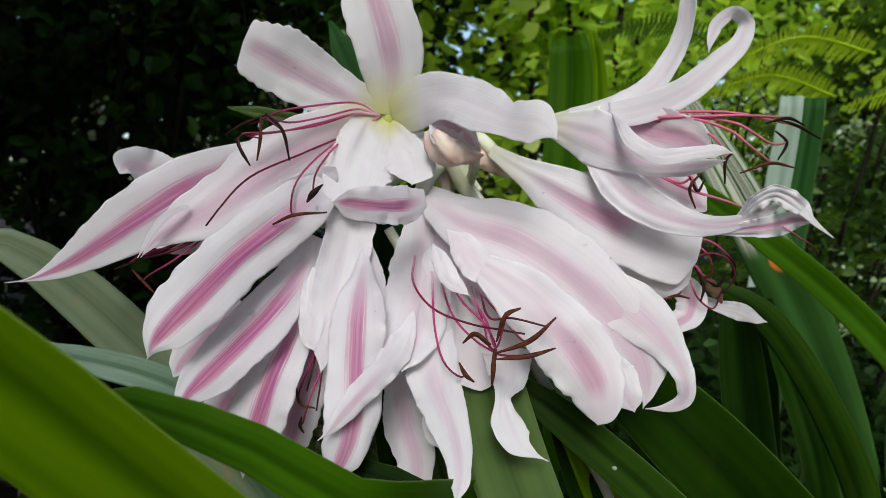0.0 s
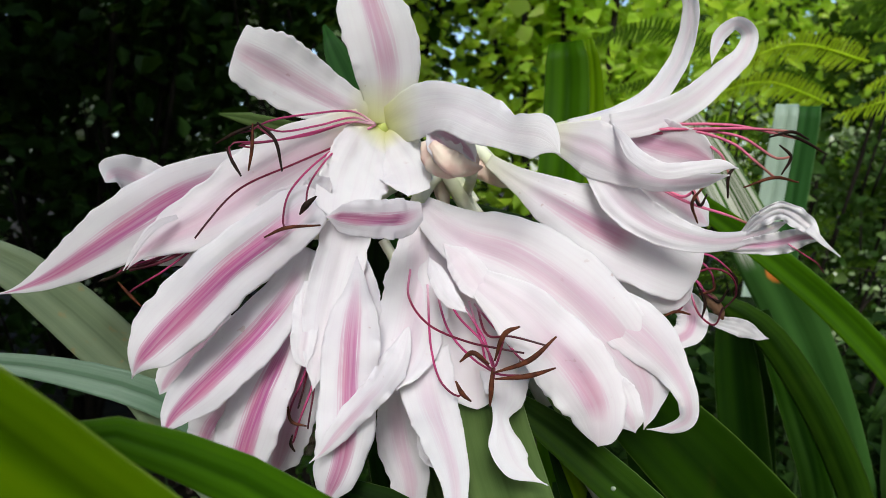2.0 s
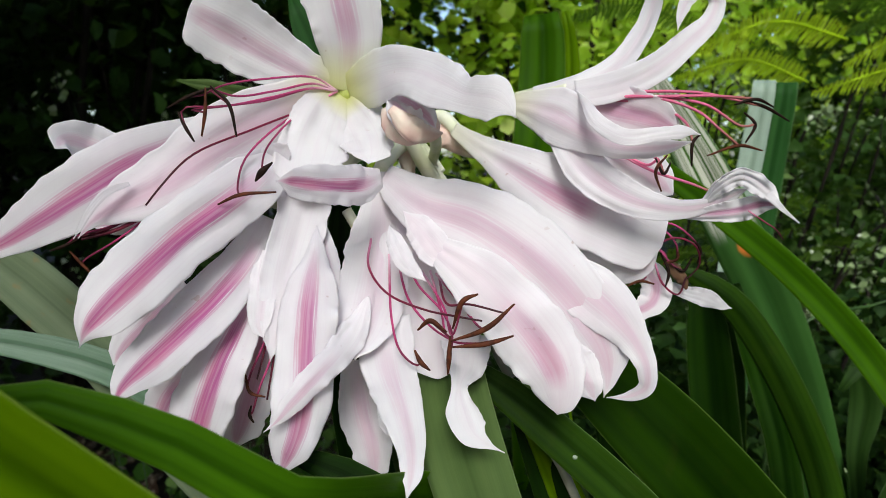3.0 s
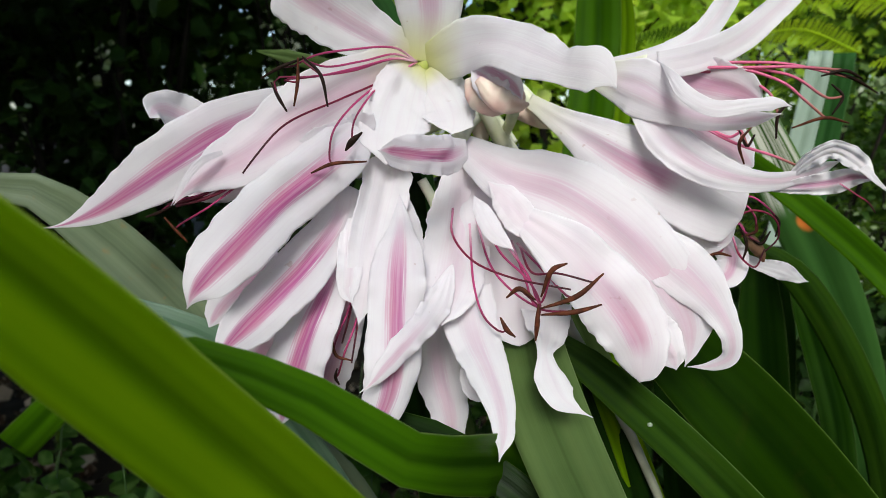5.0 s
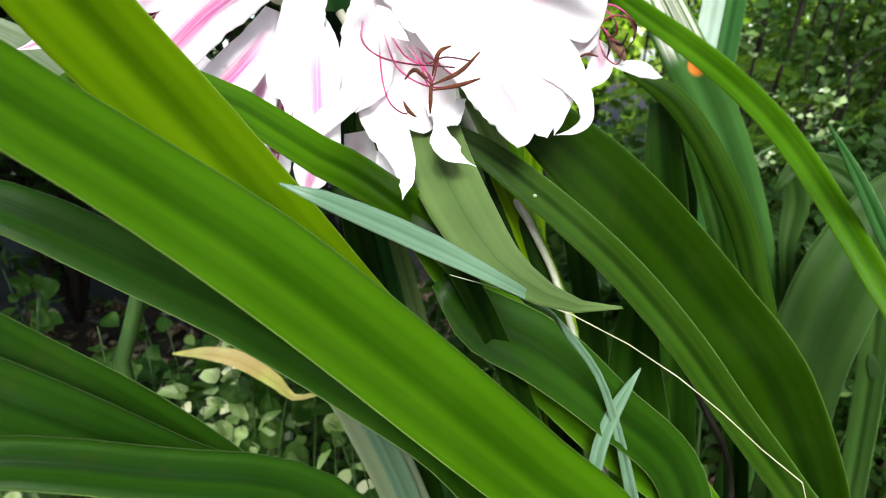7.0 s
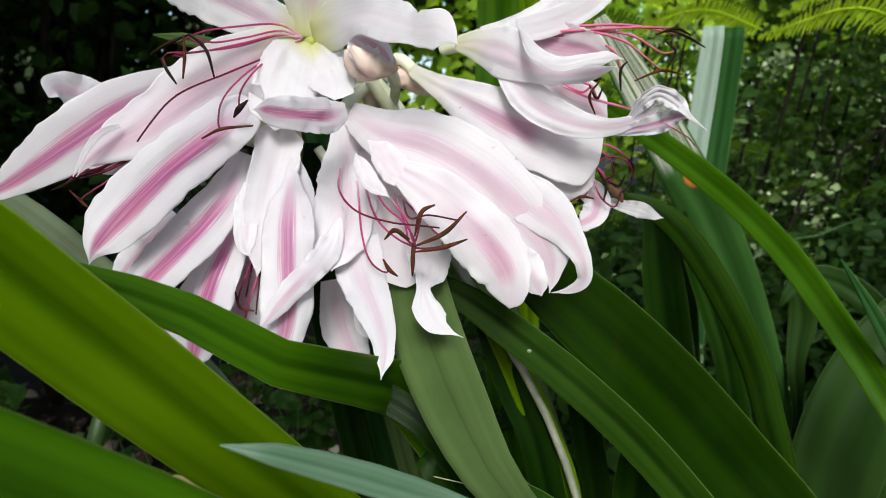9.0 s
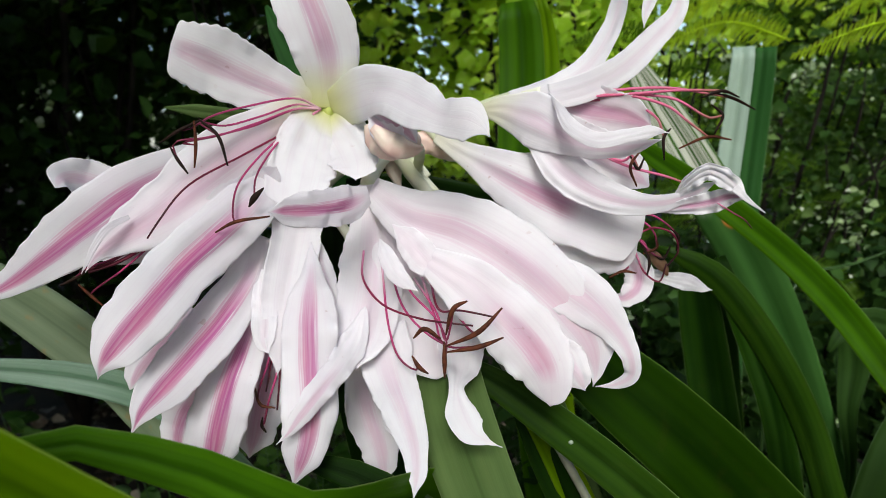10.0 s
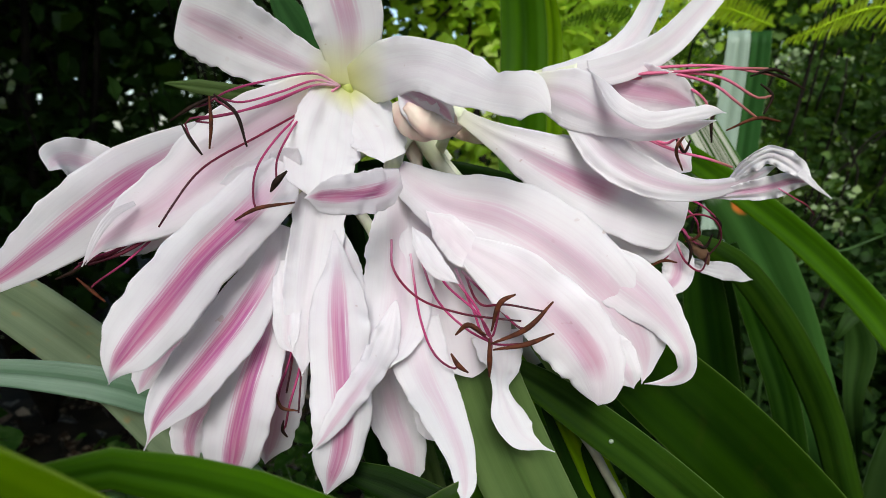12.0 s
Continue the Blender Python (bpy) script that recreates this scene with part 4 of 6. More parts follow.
petal(funnel, [(0.0006, 0.267, 0.6956, 0.0161, 0), (0.0092, 0.252, 0.6767, 0.0328, 0), (0.0142, 0.245, 0.657, 0.0365, 0), (0.016, 0.24, 0.6419, 0.0318, 0), (0.0168, 0.237, 0.6321, 0.0189, 0)], stripe=0.0, cup=0.2, ruffle=0.02, wash=0.28)
petal(funnel, [(-0.0033, 0.243, 0.6522, 0.02, 0), (-0.0007, 0.229, 0.6399, 0.0188, 0), (0.0043, 0.212, 0.6305, 0.0139, 0), (0.007, 0.199, 0.6233, 0.0091, 0), (0.0072, 0.192, 0.6182, 0.0062, 0), (0.0058, 0.189, 0.6117, 0.001, 0)], stripe=0.2, cup=-0.12, ruffle=0.06, wash=0.06)
petal(funnel, [(0.0272, 0.245, 0.6466, 0.0197, 0), (0.026, 0.231, 0.6393, 0.0144, 0), (0.0228, 0.214, 0.6363, 0.0054, 0), (0.0237, 0.206, 0.6312, 0.0115, 0), (0.0264, 0.2, 0.627, 0.0084, 0), (0.0309, 0.198, 0.6245, 0.0025, 0), (0.0356, 0.198, 0.622, 0.0003, 0)], stripe=0.05, cup=0.14, ruffle=0.1, twist=14)
petal(funnel, [(-0, 0.238, 0.6276, 0.0042, 0), (-0.0021, 0.232, 0.6223, 0.0062, 0), (-0.0001, 0.229, 0.6171, 0.0053, 0), (0.004, 0.228, 0.6143, 0.0012, 0)], stripe=0.0, cup=0.3, ruffle=0.05)
petal(funnel, [(0.0128, 0.24, 0.6223, 0.0034, 0), (0.0157, 0.236, 0.6194, 0.005, 0), (0.0134, 0.233, 0.6168, 0.0021, 0)], stripe=0.0, cup=0.3, ruffle=0.05)
petal(funnel, [(-0.0036, 0.266, 0.7044, 0.0101, 0), (0.012, 0.24, 0.6946, 0.0207, 0), (0.0294, 0.2295, 0.6892, 0.027, 0), (0.0481, 0.2235, 0.6763, 0.0292, 0), (0.0633, 0.221, 0.6599, 0.0256, 0), (0.0716, 0.2205, 0.6466, 0.0187, 0), (0.0736, 0.221, 0.6358, 0.009, 0), (0.0725, 0.2215, 0.6302, 0.0016, 0)], stripe=0.28, cup=-0.1, ruffle=0.05, wash=0.22)
petal(funnel, [(0.0093, 0.2388, 0.684, 0.0039, 0), (0.0181, 0.2278, 0.6793, 0.0113, 0), (0.0285, 0.2228, 0.6722, 0.0192, 0), (0.0398, 0.2196, 0.6612, 0.0239, 0), (0.0493, 0.2173, 0.6495, 0.0249, 0), (0.0546, 0.2163, 0.6397, 0.0213, 0), (0.0559, 0.2162, 0.6332, 0.0159, 0), (0.056, 0.2168, 0.6286, 0.0085, 0), (0.0558, 0.2173, 0.6261, 0.0019, 0)], stripe=0.52, cup=-0.05, ruffle=0.07, wash=0.3, fade=0.9, start=0.42, tip=0.02, root=0.1)
petal(funnel, [(0.0449, 0.2275, 0.6837, 0.0118, 0), (0.0633, 0.2222, 0.6695, 0.02, 0), (0.0741, 0.2185, 0.6597, 0.0176, 0), (0.0806, 0.215, 0.6509, 0.0105, 0), (0.0833, 0.212, 0.6435, 0.0068, 0), (0.0837, 0.213, 0.6368, 0.0054, 0), (0.0794, 0.217, 0.6322, 0.0033, 0), (0.0733, 0.221, 0.6304, 0.0009, 0)], stripe=0.2, cup=-0.14, ruffle=0.07, wash=0.28, root=0.35)
petal(funnel, [(-0.0005, 0.24, 0.6873, 0.0027, 0), (0.002, 0.2285, 0.6827, 0.0063, 0), (0.0057, 0.2225, 0.6767, 0.0065, 0), (0.0121, 0.2195, 0.6711, 0.0009, 0)], stripe=0.0, cup=-0.15, ruffle=0.03, root=0.3)
petal(funnel, [(0.0045, 0.24, 0.6924, 0.0039, 0), (0.01, 0.2325, 0.6867, 0.0106, 0), (0.0152, 0.229, 0.6805, 0.0116, 0), (0.0192, 0.228, 0.6757, 0.006, 0), (0.0211, 0.2285, 0.6733, 0.0011, 0)], stripe=0.0, cup=-0.12, ruffle=0.05, wash=0.3, root=0.3)
petal(funnel, [(0.0599, 0.222, 0.6507, 0.0117, 0), (0.0651, 0.2205, 0.6391, 0.0117, 0), (0.068, 0.2205, 0.6326, 0.0078, 0), (0.0693, 0.2205, 0.6294, 0.0016, 0)], stripe=0.2, cup=0.0, ruffle=0.01, root=0.35)
stalk(funnel, 'flower_tube', [(-0.0024, 0.268, 0.6909, 0.0116), (-0.0047, 0.27, 0.7001, 0.0098), (-0.0047, 0.274, 0.7065, 0.0075), (-0.001, 0.288, 0.7129, 0.0059), (0.0065, 0.303, 0.7194, 0.0047)], M_tube)
stamen(funnel, [(-0.0078, 0.252, 0.6813), (-0.008, 0.24, 0.6731), (-0.0006, 0.226, 0.6658), (0.0121, 0.217, 0.6621), (0.0224, 0.212, 0.661), (0.0296, 0.21, 0.6601)], None, rusty=True)
stamen(funnel, [(-0.0013, 0.254, 0.6752), (0.0002, 0.238, 0.6534), (0.0039, 0.226, 0.6451), (0.0091, 0.222, 0.6421)], [(0.0083, 0.222, 0.6474), (0.0105, 0.221, 0.6433), (0.0135, 0.221, 0.6406)], rusty=True)
stamen(funnel, [(0.0012, 0.254, 0.6773), (0.0061, 0.236, 0.6619), (0.0142, 0.222, 0.655), (0.0205, 0.213, 0.6532)], [(0.0094, 0.214, 0.6563), (0.0133, 0.212, 0.6598), (0.0186, 0.211, 0.6563)], rusty=True)
stamen(funnel, [(0.0033, 0.254, 0.6784), (0.0093, 0.238, 0.667), (0.0178, 0.222, 0.66), (0.0205, 0.213, 0.6539)], [(0.0197, 0.212, 0.6549), (0.0193, 0.211, 0.6483), (0.0189, 0.211, 0.6425)], rusty=True)
stamen(funnel, [(0.011, 0.245, 0.6703), (0.0182, 0.228, 0.6606), (0.0205, 0.213, 0.6548)], [(0.0204, 0.212, 0.6571), (0.0237, 0.211, 0.6664), (0.0284, 0.211, 0.6685)], rusty=True)
stamen(funnel, [(0.0161, 0.245, 0.6693), (0.024, 0.226, 0.662), (0.0293, 0.213, 0.6572)], [(0.0199, 0.21, 0.6537), (0.0311, 0.208, 0.6584), (0.0396, 0.209, 0.6657)], rusty=True)
stamen(funnel, [(0.0141, 0.246, 0.6701), (0.0174, 0.23, 0.6592), (0.0201, 0.214, 0.6528)], [(0.0203, 0.21, 0.6517), (0.0309, 0.208, 0.6533), (0.0395, 0.209, 0.6555)], rusty=True)
stamen(funnel, [(0.0172, 0.246, 0.6681), (0.0195, 0.225, 0.6622), (0.0262, 0.215, 0.6643), (0.0367, 0.211, 0.6623)], None, rusty=True)

# right hanging flower
lower_right = flower('white lily flower with blush stripe, long pale green tube')
petal(lower_right, [(0.025, 0.291, 0.7238, 0.0055, 0), (0.0371, 0.282, 0.7149, 0.0111, 0), (0.0532, 0.271, 0.7042, 0.0229, 0), (0.0697, 0.262, 0.6941, 0.029, 0), (0.0838, 0.256, 0.6866, 0.0284, 0), (0.095, 0.253, 0.6812, 0.0264, 0), (0.1024, 0.253, 0.6779, 0.0211, 0)], start=0.22, stripe=0.6, throat=0.25, cup=-0.1, ruffle=0.03, fade=0.74, tip=0.03)
petal(lower_right, [(0.0542, 0.276, 0.697, 0.0143, 0), (0.0709, 0.266, 0.6858, 0.0231, 0), (0.0853, 0.26, 0.676, 0.024, 0), (0.0961, 0.258, 0.6705, 0.0207, 0), (0.1011, 0.258, 0.6681, 0.0135, 0)], stripe=0.25, cup=-0.08, ruffle=0.04, tip=0.05, wash=0.1)
petal(lower_right, [(0.0436, 0.285, 0.7089, 0.0122, 0), (0.0646, 0.28, 0.7051, 0.0169, 0), (0.0858, 0.278, 0.7014, 0.0192, 0), (0.1068, 0.276, 0.6953, 0.0143, 0)], stripe=0.2, cup=0.1, ruffle=0.04, wash=0.2)
petal(lower_right, [(0.0998, 0.268, 0.6689, 0.0094, 0), (0.1051, 0.264, 0.6612, 0.012, 0), (0.1027, 0.261, 0.6549, 0.0115, 0), (0.097, 0.262, 0.6512, 0.0069, 0), (0.0945, 0.265, 0.6524, 0.0023, 0)], stripe=0.5, cup=0.2, ruffle=0.06, wash=0.35)
petal(lower_right, [(0.1071, 0.268, 0.6617, 0.0028, 0), (0.1161, 0.264, 0.6581, 0.0051, 0), (0.1257, 0.262, 0.6556, 0.0074, 0), (0.1316, 0.262, 0.6527, 0.0037, 0), (0.1356, 0.262, 0.6515, 0.0007, 0)], stripe=0.0, cup=0.3, ruffle=0.1)
stalk(lower_right, 'flower_tube', [(0.0133, 0.304, 0.7269, 0.0049), (0.0196, 0.3, 0.7299, 0.0056), (0.0284, 0.293, 0.7214, 0.006), (0.0377, 0.287, 0.7143, 0.0084), (0.047, 0.283, 0.7076, 0.0112)], M_tube)
stamen(lower_right, [(0.0941, 0.266, 0.6809), (0.1052, 0.262, 0.6835), (0.1098, 0.258, 0.6783)], [(0.1098, 0.258, 0.6783), (0.1103, 0.257, 0.6727), (0.1047, 0.257, 0.6705)])
stamen(lower_right, [(0.0942, 0.266, 0.6786), (0.1031, 0.262, 0.6767), (0.1085, 0.258, 0.6703)], [(0.1085, 0.258, 0.6703), (0.1127, 0.257, 0.6677), (0.1159, 0.257, 0.6727)])
stamen(lower_right, [(0.0942, 0.266, 0.6797), (0.1066, 0.262, 0.6743)], [(0.1039, 0.258, 0.6749), (0.1067, 0.256, 0.6673), (0.1057, 0.256, 0.6616)])
stamen(lower_right, [(0.0943, 0.266, 0.6762), (0.1, 0.262, 0.6652)], [(0.0907, 0.258, 0.6614), (0.0959, 0.257, 0.6638), (0.1016, 0.257, 0.6626)])
stamen(lower_right, [(0.0941, 0.266, 0.6809), (0.1085, 0.262, 0.6858), (0.117, 0.26, 0.6802)], [(0.117, 0.26, 0.6802), (0.1205, 0.26, 0.6756), (0.1196, 0.26, 0.6699)])
stamen(lower_right, [(0.0998, 0.262, 0.6752), (0.1093, 0.258, 0.6806), (0.1166, 0.256, 0.6778), (0.1187, 0.256, 0.6706), (0.1146, 0.257, 0.6646)], None)
stamen(lower_right, [(0.1025, 0.26, 0.6705), (0.1051, 0.257, 0.6625), (0.1107, 0.256, 0.6586), (0.1138, 0.256, 0.6658)], None)
bract(lower_right, [(0.1078, 0.262, 0.6716, 0.0013, 0), (0.1108, 0.259, 0.6676, 0.0048, 0), (0.1136, 0.2585, 0.6633, 0.0039, 0), (0.1153, 0.259, 0.6601, 0.0009, 0)], rust=True)

# upper right flower in profile
profile = flower('white lily flower seen in profile with long curled petals')
petal(profile, [(0.0561, 0.277, 0.7367, 0.0066, 0), (0.0737, 0.268, 0.7393, 0.0105, 0), (0.0877, 0.268, 0.7474, 0.0105, 0), (0.0978, 0.271, 0.7604, 0.0105, 0), (0.1034, 0.274, 0.7737, 0.0097, 0), (0.1049, 0.277, 0.7857, 0.0088, 0), (0.1037, 0.282, 0.7962, 0.0059, 0), (0.1021, 0.288, 0.8039, 0.0012, 0)], stripe=0.12, cup=0.3, ruffle=0.06, twist=35)
petal(profile, [(0.0705, 0.264, 0.7355, 0.0108, 0), (0.0855, 0.262, 0.7385, 0.0112, 0), (0.101, 0.265, 0.7453, 0.0113, 0), (0.1152, 0.27, 0.756, 0.0101, 0), (0.1259, 0.274, 0.7657, 0.0083, 0), (0.1293, 0.277, 0.7742, 0.0068, 0), (0.1231, 0.274, 0.7773, 0.0058, 0), (0.1151, 0.27, 0.7726, 0.0055, 0), (0.1109, 0.267, 0.7654, 0.005, 0), (0.1098, 0.266, 0.76, 0.0018, 0)], stripe=0.14, cup=0.2, ruffle=0.04, twist=10)
petal(profile, [(0.0704, 0.266, 0.738, 0.0009, 0), (0.0702, 0.248, 0.7307, 0.0038, 0), (0.0719, 0.236, 0.7229, 0.0054, 0), (0.0791, 0.229, 0.718, 0.0055, 0), (0.0896, 0.226, 0.719, 0.0046, 0), (0.0987, 0.226, 0.7197, 0.0039, 0), (0.1037, 0.227, 0.7187, 0.001, 0)], stripe=0.0, cup=-0.2, ruffle=0.08, root=0.35)
petal(profile, [(0.0457, 0.284, 0.7334, 0.0053, 0), (0.0539, 0.276, 0.7318, 0.0136, 0), (0.0628, 0.264, 0.7276, 0.0216, 0), (0.0697, 0.254, 0.7218, 0.0169, 0), (0.076, 0.246, 0.7172, 0.0109, 0), (0.0837, 0.239, 0.7145, 0.0078, 0), (0.094, 0.234, 0.7147, 0.006, 0), (0.1026, 0.231, 0.7165, 0.0024, 0)], throat=0.4, stripe=0.2, cup=-0.25, ruffle=0.03, wash=0.1)
petal(profile, [(0.0646, 0.262, 0.7199, 0.0107, 0), (0.0721, 0.25, 0.7065, 0.0148, 0), (0.0827, 0.242, 0.6979, 0.0132, 0), (0.0935, 0.236, 0.6941, 0.0094, 0), (0.1024, 0.231, 0.6937, 0.0065, 0), (0.1095, 0.226, 0.6961, 0.0045, 0), (0.1143, 0.221, 0.6996, 0.004, 0), (0.1175, 0.219, 0.7015, 0.0011, 0)], stripe=0.25, cup=-0.12, ruffle=0.06)
petal(profile, [(0.0734, 0.27, 0.735, 0.0138, 0), (0.086, 0.266, 0.73, 0.02, 0), (0.0993, 0.262, 0.7259, 0.0179, 0), (0.1099, 0.26, 0.7217, 0.0067, 0)], stripe=0.5, cup=0.2, ruffle=0.04, wash=0.9)
petal(profile, [(0.0735, 0.27, 0.7248, 0.0138, 0), (0.0887, 0.266, 0.7131, 0.0183, 0), (0.1011, 0.262, 0.704, 0.0158, 0), (0.1085, 0.26, 0.6973, 0.0067, 0)], stripe=0.35, cup=0.1, ruffle=0.04, wash=0.3)
petal(profile, [(0.1068, 0.229, 0.6959, 0.0019, 0), (0.1094, 0.222, 0.7018, 0.0051, 0), (0.1136, 0.217, 0.7048, 0.0061, 0), (0.1177, 0.213, 0.7021, 0.0063, 0), (0.1208, 0.2105, 0.6985, 0.0031, 0), (0.1227, 0.2095, 0.6965, 0.0007, 0)], stripe=0.05, cup=0.4, ruffle=0.3, pleat=0.05)
petal(profile, [(0.1031, 0.234, 0.691, 0.0023, 0), (0.109, 0.2265, 0.6925, 0.0056, 0), (0.1156, 0.22, 0.6942, 0.0077, 0), (0.1198, 0.214, 0.6964, 0.005, 0), (0.1229, 0.21, 0.6958, 0.0014, 0)], stripe=0.7, cup=0.3, ruffle=0.2, pleat=0.04)
petal(profile, [(0.119, 0.2105, 0.6997, 0.0031, 0), (0.1224, 0.2085, 0.6954, 0.0016, 0), (0.1278, 0.2078, 0.6909, 0.0003, 0)], stripe=0.0, cup=0.3, ruffle=0.1)
stalk(profile, 'flower_tube', [(0.0395, 0.292, 0.7324, 0.0055), (0.0497, 0.286, 0.7343, 0.0078), (0.0596, 0.281, 0.7347, 0.0115), (0.0701, 0.275, 0.7339, 0.0164)], M_tube)
stamen(profile, [(0.0745, 0.266, 0.7357), (0.0957, 0.262, 0.7365), (0.1158, 0.257, 0.7356), (0.1297, 0.254, 0.7324)], [(0.1297, 0.254, 0.7328), (0.139, 0.253, 0.7301), (0.1486, 0.253, 0.7249)], pale=True)
stamen(profile, [(0.0745, 0.266, 0.7353), (0.098, 0.262, 0.7347), (0.1177, 0.256, 0.7312), (0.1302, 0.252, 0.7229)], [(0.1306, 0.252, 0.728), (0.1346, 0.251, 0.7236), (0.1314, 0.251, 0.7169)], pale=True)
stamen(profile, [(0.0745, 0.266, 0.7344), (0.0994, 0.26, 0.7341), (0.1151, 0.255, 0.7283), (0.1204, 0.252, 0.723)], [(0.1172, 0.251, 0.7121), (0.1284, 0.25, 0.7158), (0.138, 0.251, 0.714)], pale=True)
stamen(profile, [(0.0745, 0.266, 0.7348), (0.1013, 0.259, 0.7344), (0.1192, 0.255, 0.7343), (0.1339, 0.253, 0.7331)], [(0.1271, 0.253, 0.7309), (0.1351, 0.252, 0.7328), (0.1417, 0.252, 0.73)], pale=True)
stamen(profile, [(0.0746, 0.266, 0.7335), (0.1003, 0.262, 0.7318), (0.1102, 0.256, 0.7248)], [(0.1138, 0.25, 0.72), (0.1107, 0.249, 0.717), (0.1106, 0.249, 0.7081)], pale=True)
stamen(profile, [(0.085, 0.262, 0.7153), (0.0965, 0.256, 0.7086), (0.0992, 0.252, 0.7107)], [(0.1018, 0.25, 0.7124), (0.0973, 0.249, 0.7065), (0.0997, 0.249, 0.6988)], pale=True)
stamen(profile, [(0.0851, 0.262, 0.7142), (0.0987, 0.256, 0.7064), (0.1126, 0.252, 0.7015), (0.1194, 0.25, 0.6985)], None, pale=True)
stamen(profile, [(0.085, 0.262, 0.7153), (0.0989, 0.254, 0.7112)], [(0.0977, 0.251, 0.7112), (0.1008, 0.25, 0.7054), (0.1032, 0.25, 0.7096)], pale=True)
stamen(profile, [(0.1162, 0.217, 0.6941), (0.1207, 0.214, 0.6904), (0.1235, 0.213, 0.6884), (0.1262, 0.213, 0.6851)], None, width=0.0005)

# scape, pedicels and bracts
plant = thing('lily_plant', 'clump of long strap-shaped green lily leaves with a pale flower stalk', 'plant')
stalk(plant, 'flower_stalk', [(0.0314, 0.3, 0.6699, 0.0061), (0.0383, 0.293, 0.6388, 0.0055), (0.0536, 0.282, 0.6109, 0.0045), (0.0664, 0.268, 0.5888, 0.0041), (0.0776, 0.262, 0.5657, 0.0038), (0.0893, 0.262, 0.5338, 0.0039), (0.115, 0.262, 0.42, 0.004), (0.15, 0.27, 0, 0.006)], M_scape)
stalk(plant, 'pedicel', [(0.0058, 0.292, 0.7203, 0.006), (0.0122, 0.296, 0.7091, 0.0066), (0.0195, 0.3, 0.6981, 0.0067)], M_tube)
stalk(plant, 'pedicel', [(-0.0208, 0.29, 0.6894, 0.0045), (-0.0153, 0.288, 0.6795, 0.0045), (-0.0098, 0.288, 0.6617, 0.0045)], M_tube)
stalk(plant, 'pedicel', [(0.0103, 0.3, 0.7167, 0.0041), (0.0189, 0.302, 0.7038, 0.0047), (0.0332, 0.302, 0.6854, 0.0047)], M_tube)
stalk(plant, 'umbel_head', [(0.0035, 0.306, 0.7226, 0.0037), (0.0073, 0.305, 0.72, 0.0063), (0.0131, 0.305, 0.7142, 0.0058), (0.0202, 0.303, 0.705, 0.0047)], M_tube)
bud = tagged(flower('withered pinkish lily bud with papery folded tip'), category='bud')
petal(bud, [(-0.0001, 0.254, 0.733, 0.0034, 0), (0.0028, 0.246, 0.7282, 0.0096, 0), (0.0077, 0.242, 0.7234, 0.0111, 0), (0.013, 0.241, 0.7196, 0.0045, 0), (0.0146, 0.241, 0.7172, 0.0006, 0)], stripe=0.55, cup=-0.3, ruffle=0.04, wash=0.2)
bract(bud, [(-0.0015, 0.258, 0.7299, 0.0044, 0), (0.0011, 0.25, 0.7234, 0.0106, 0), (0.0061, 0.246, 0.7195, 0.0088, 0), (0.0136, 0.245, 0.7181, 0.0015, 0)])
petal(bud, [(0.001, 0.252, 0.7337, 0.0043, 0), (0.0074, 0.2435, 0.73, 0.0091, 0), (0.0126, 0.241, 0.7257, 0.0078, 0), (0.0161, 0.241, 0.7212, 0.0016, 0)], stripe=0.55, cup=-0.3, ruffle=0.04, wash=0.2)
bract(bud, [(0.0062, 0.25, 0.7263, 0.0085, 0), (0.0114, 0.246, 0.7236, 0.0105, 0), (0.0144, 0.244, 0.7208, 0.0062, 0), (0.0139, 0.243, 0.7172, 0.0008, 0)])
bract(bud, [(0.0003, 0.2408, 0.728, 0.0031, 0), (0.0053, 0.2378, 0.7224, 0.008, 0), (0.0109, 0.2372, 0.7198, 0.0083, 0), (0.0156, 0.2385, 0.7191, 0.0042, 0), (0.0183, 0.2395, 0.7196, 0.0008, 0)])
stalk(bud, 'pedicel', [(0.0063, 0.253, 0.7276, 0.0077), (0.0143, 0.262, 0.7215, 0.0058), (0.0172, 0.285, 0.7164, 0.0049), (0.0162, 0.3, 0.7103, 0.0046)], M_tube)
bract(plant, [(0.0402, 0.296, 0.7118, 0.0015, 0), (0.0301, 0.297, 0.7165, 0.0087, 0), (0.02, 0.298, 0.7212, 0.0097, 0), (0.0124, 0.3, 0.7238, 0.0051, 0)])
bract(plant, [(0.0072, 0.3, 0.7009, 0.0016, 0), (0.0051, 0.3, 0.7112, 0.0078, 0), (0.0066, 0.3, 0.7214, 0.0062, 0), (0.0096, 0.3, 0.7314, 0.0021, 0)])

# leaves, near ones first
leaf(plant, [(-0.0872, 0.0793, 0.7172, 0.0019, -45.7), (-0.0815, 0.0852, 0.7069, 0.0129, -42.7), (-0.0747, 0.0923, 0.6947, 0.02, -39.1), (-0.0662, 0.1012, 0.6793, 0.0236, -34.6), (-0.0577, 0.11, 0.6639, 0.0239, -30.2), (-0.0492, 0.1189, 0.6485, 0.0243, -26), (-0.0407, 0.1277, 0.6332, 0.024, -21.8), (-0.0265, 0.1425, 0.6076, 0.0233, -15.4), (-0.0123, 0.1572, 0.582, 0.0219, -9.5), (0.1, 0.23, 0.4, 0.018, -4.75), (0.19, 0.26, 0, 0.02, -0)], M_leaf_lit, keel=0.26)
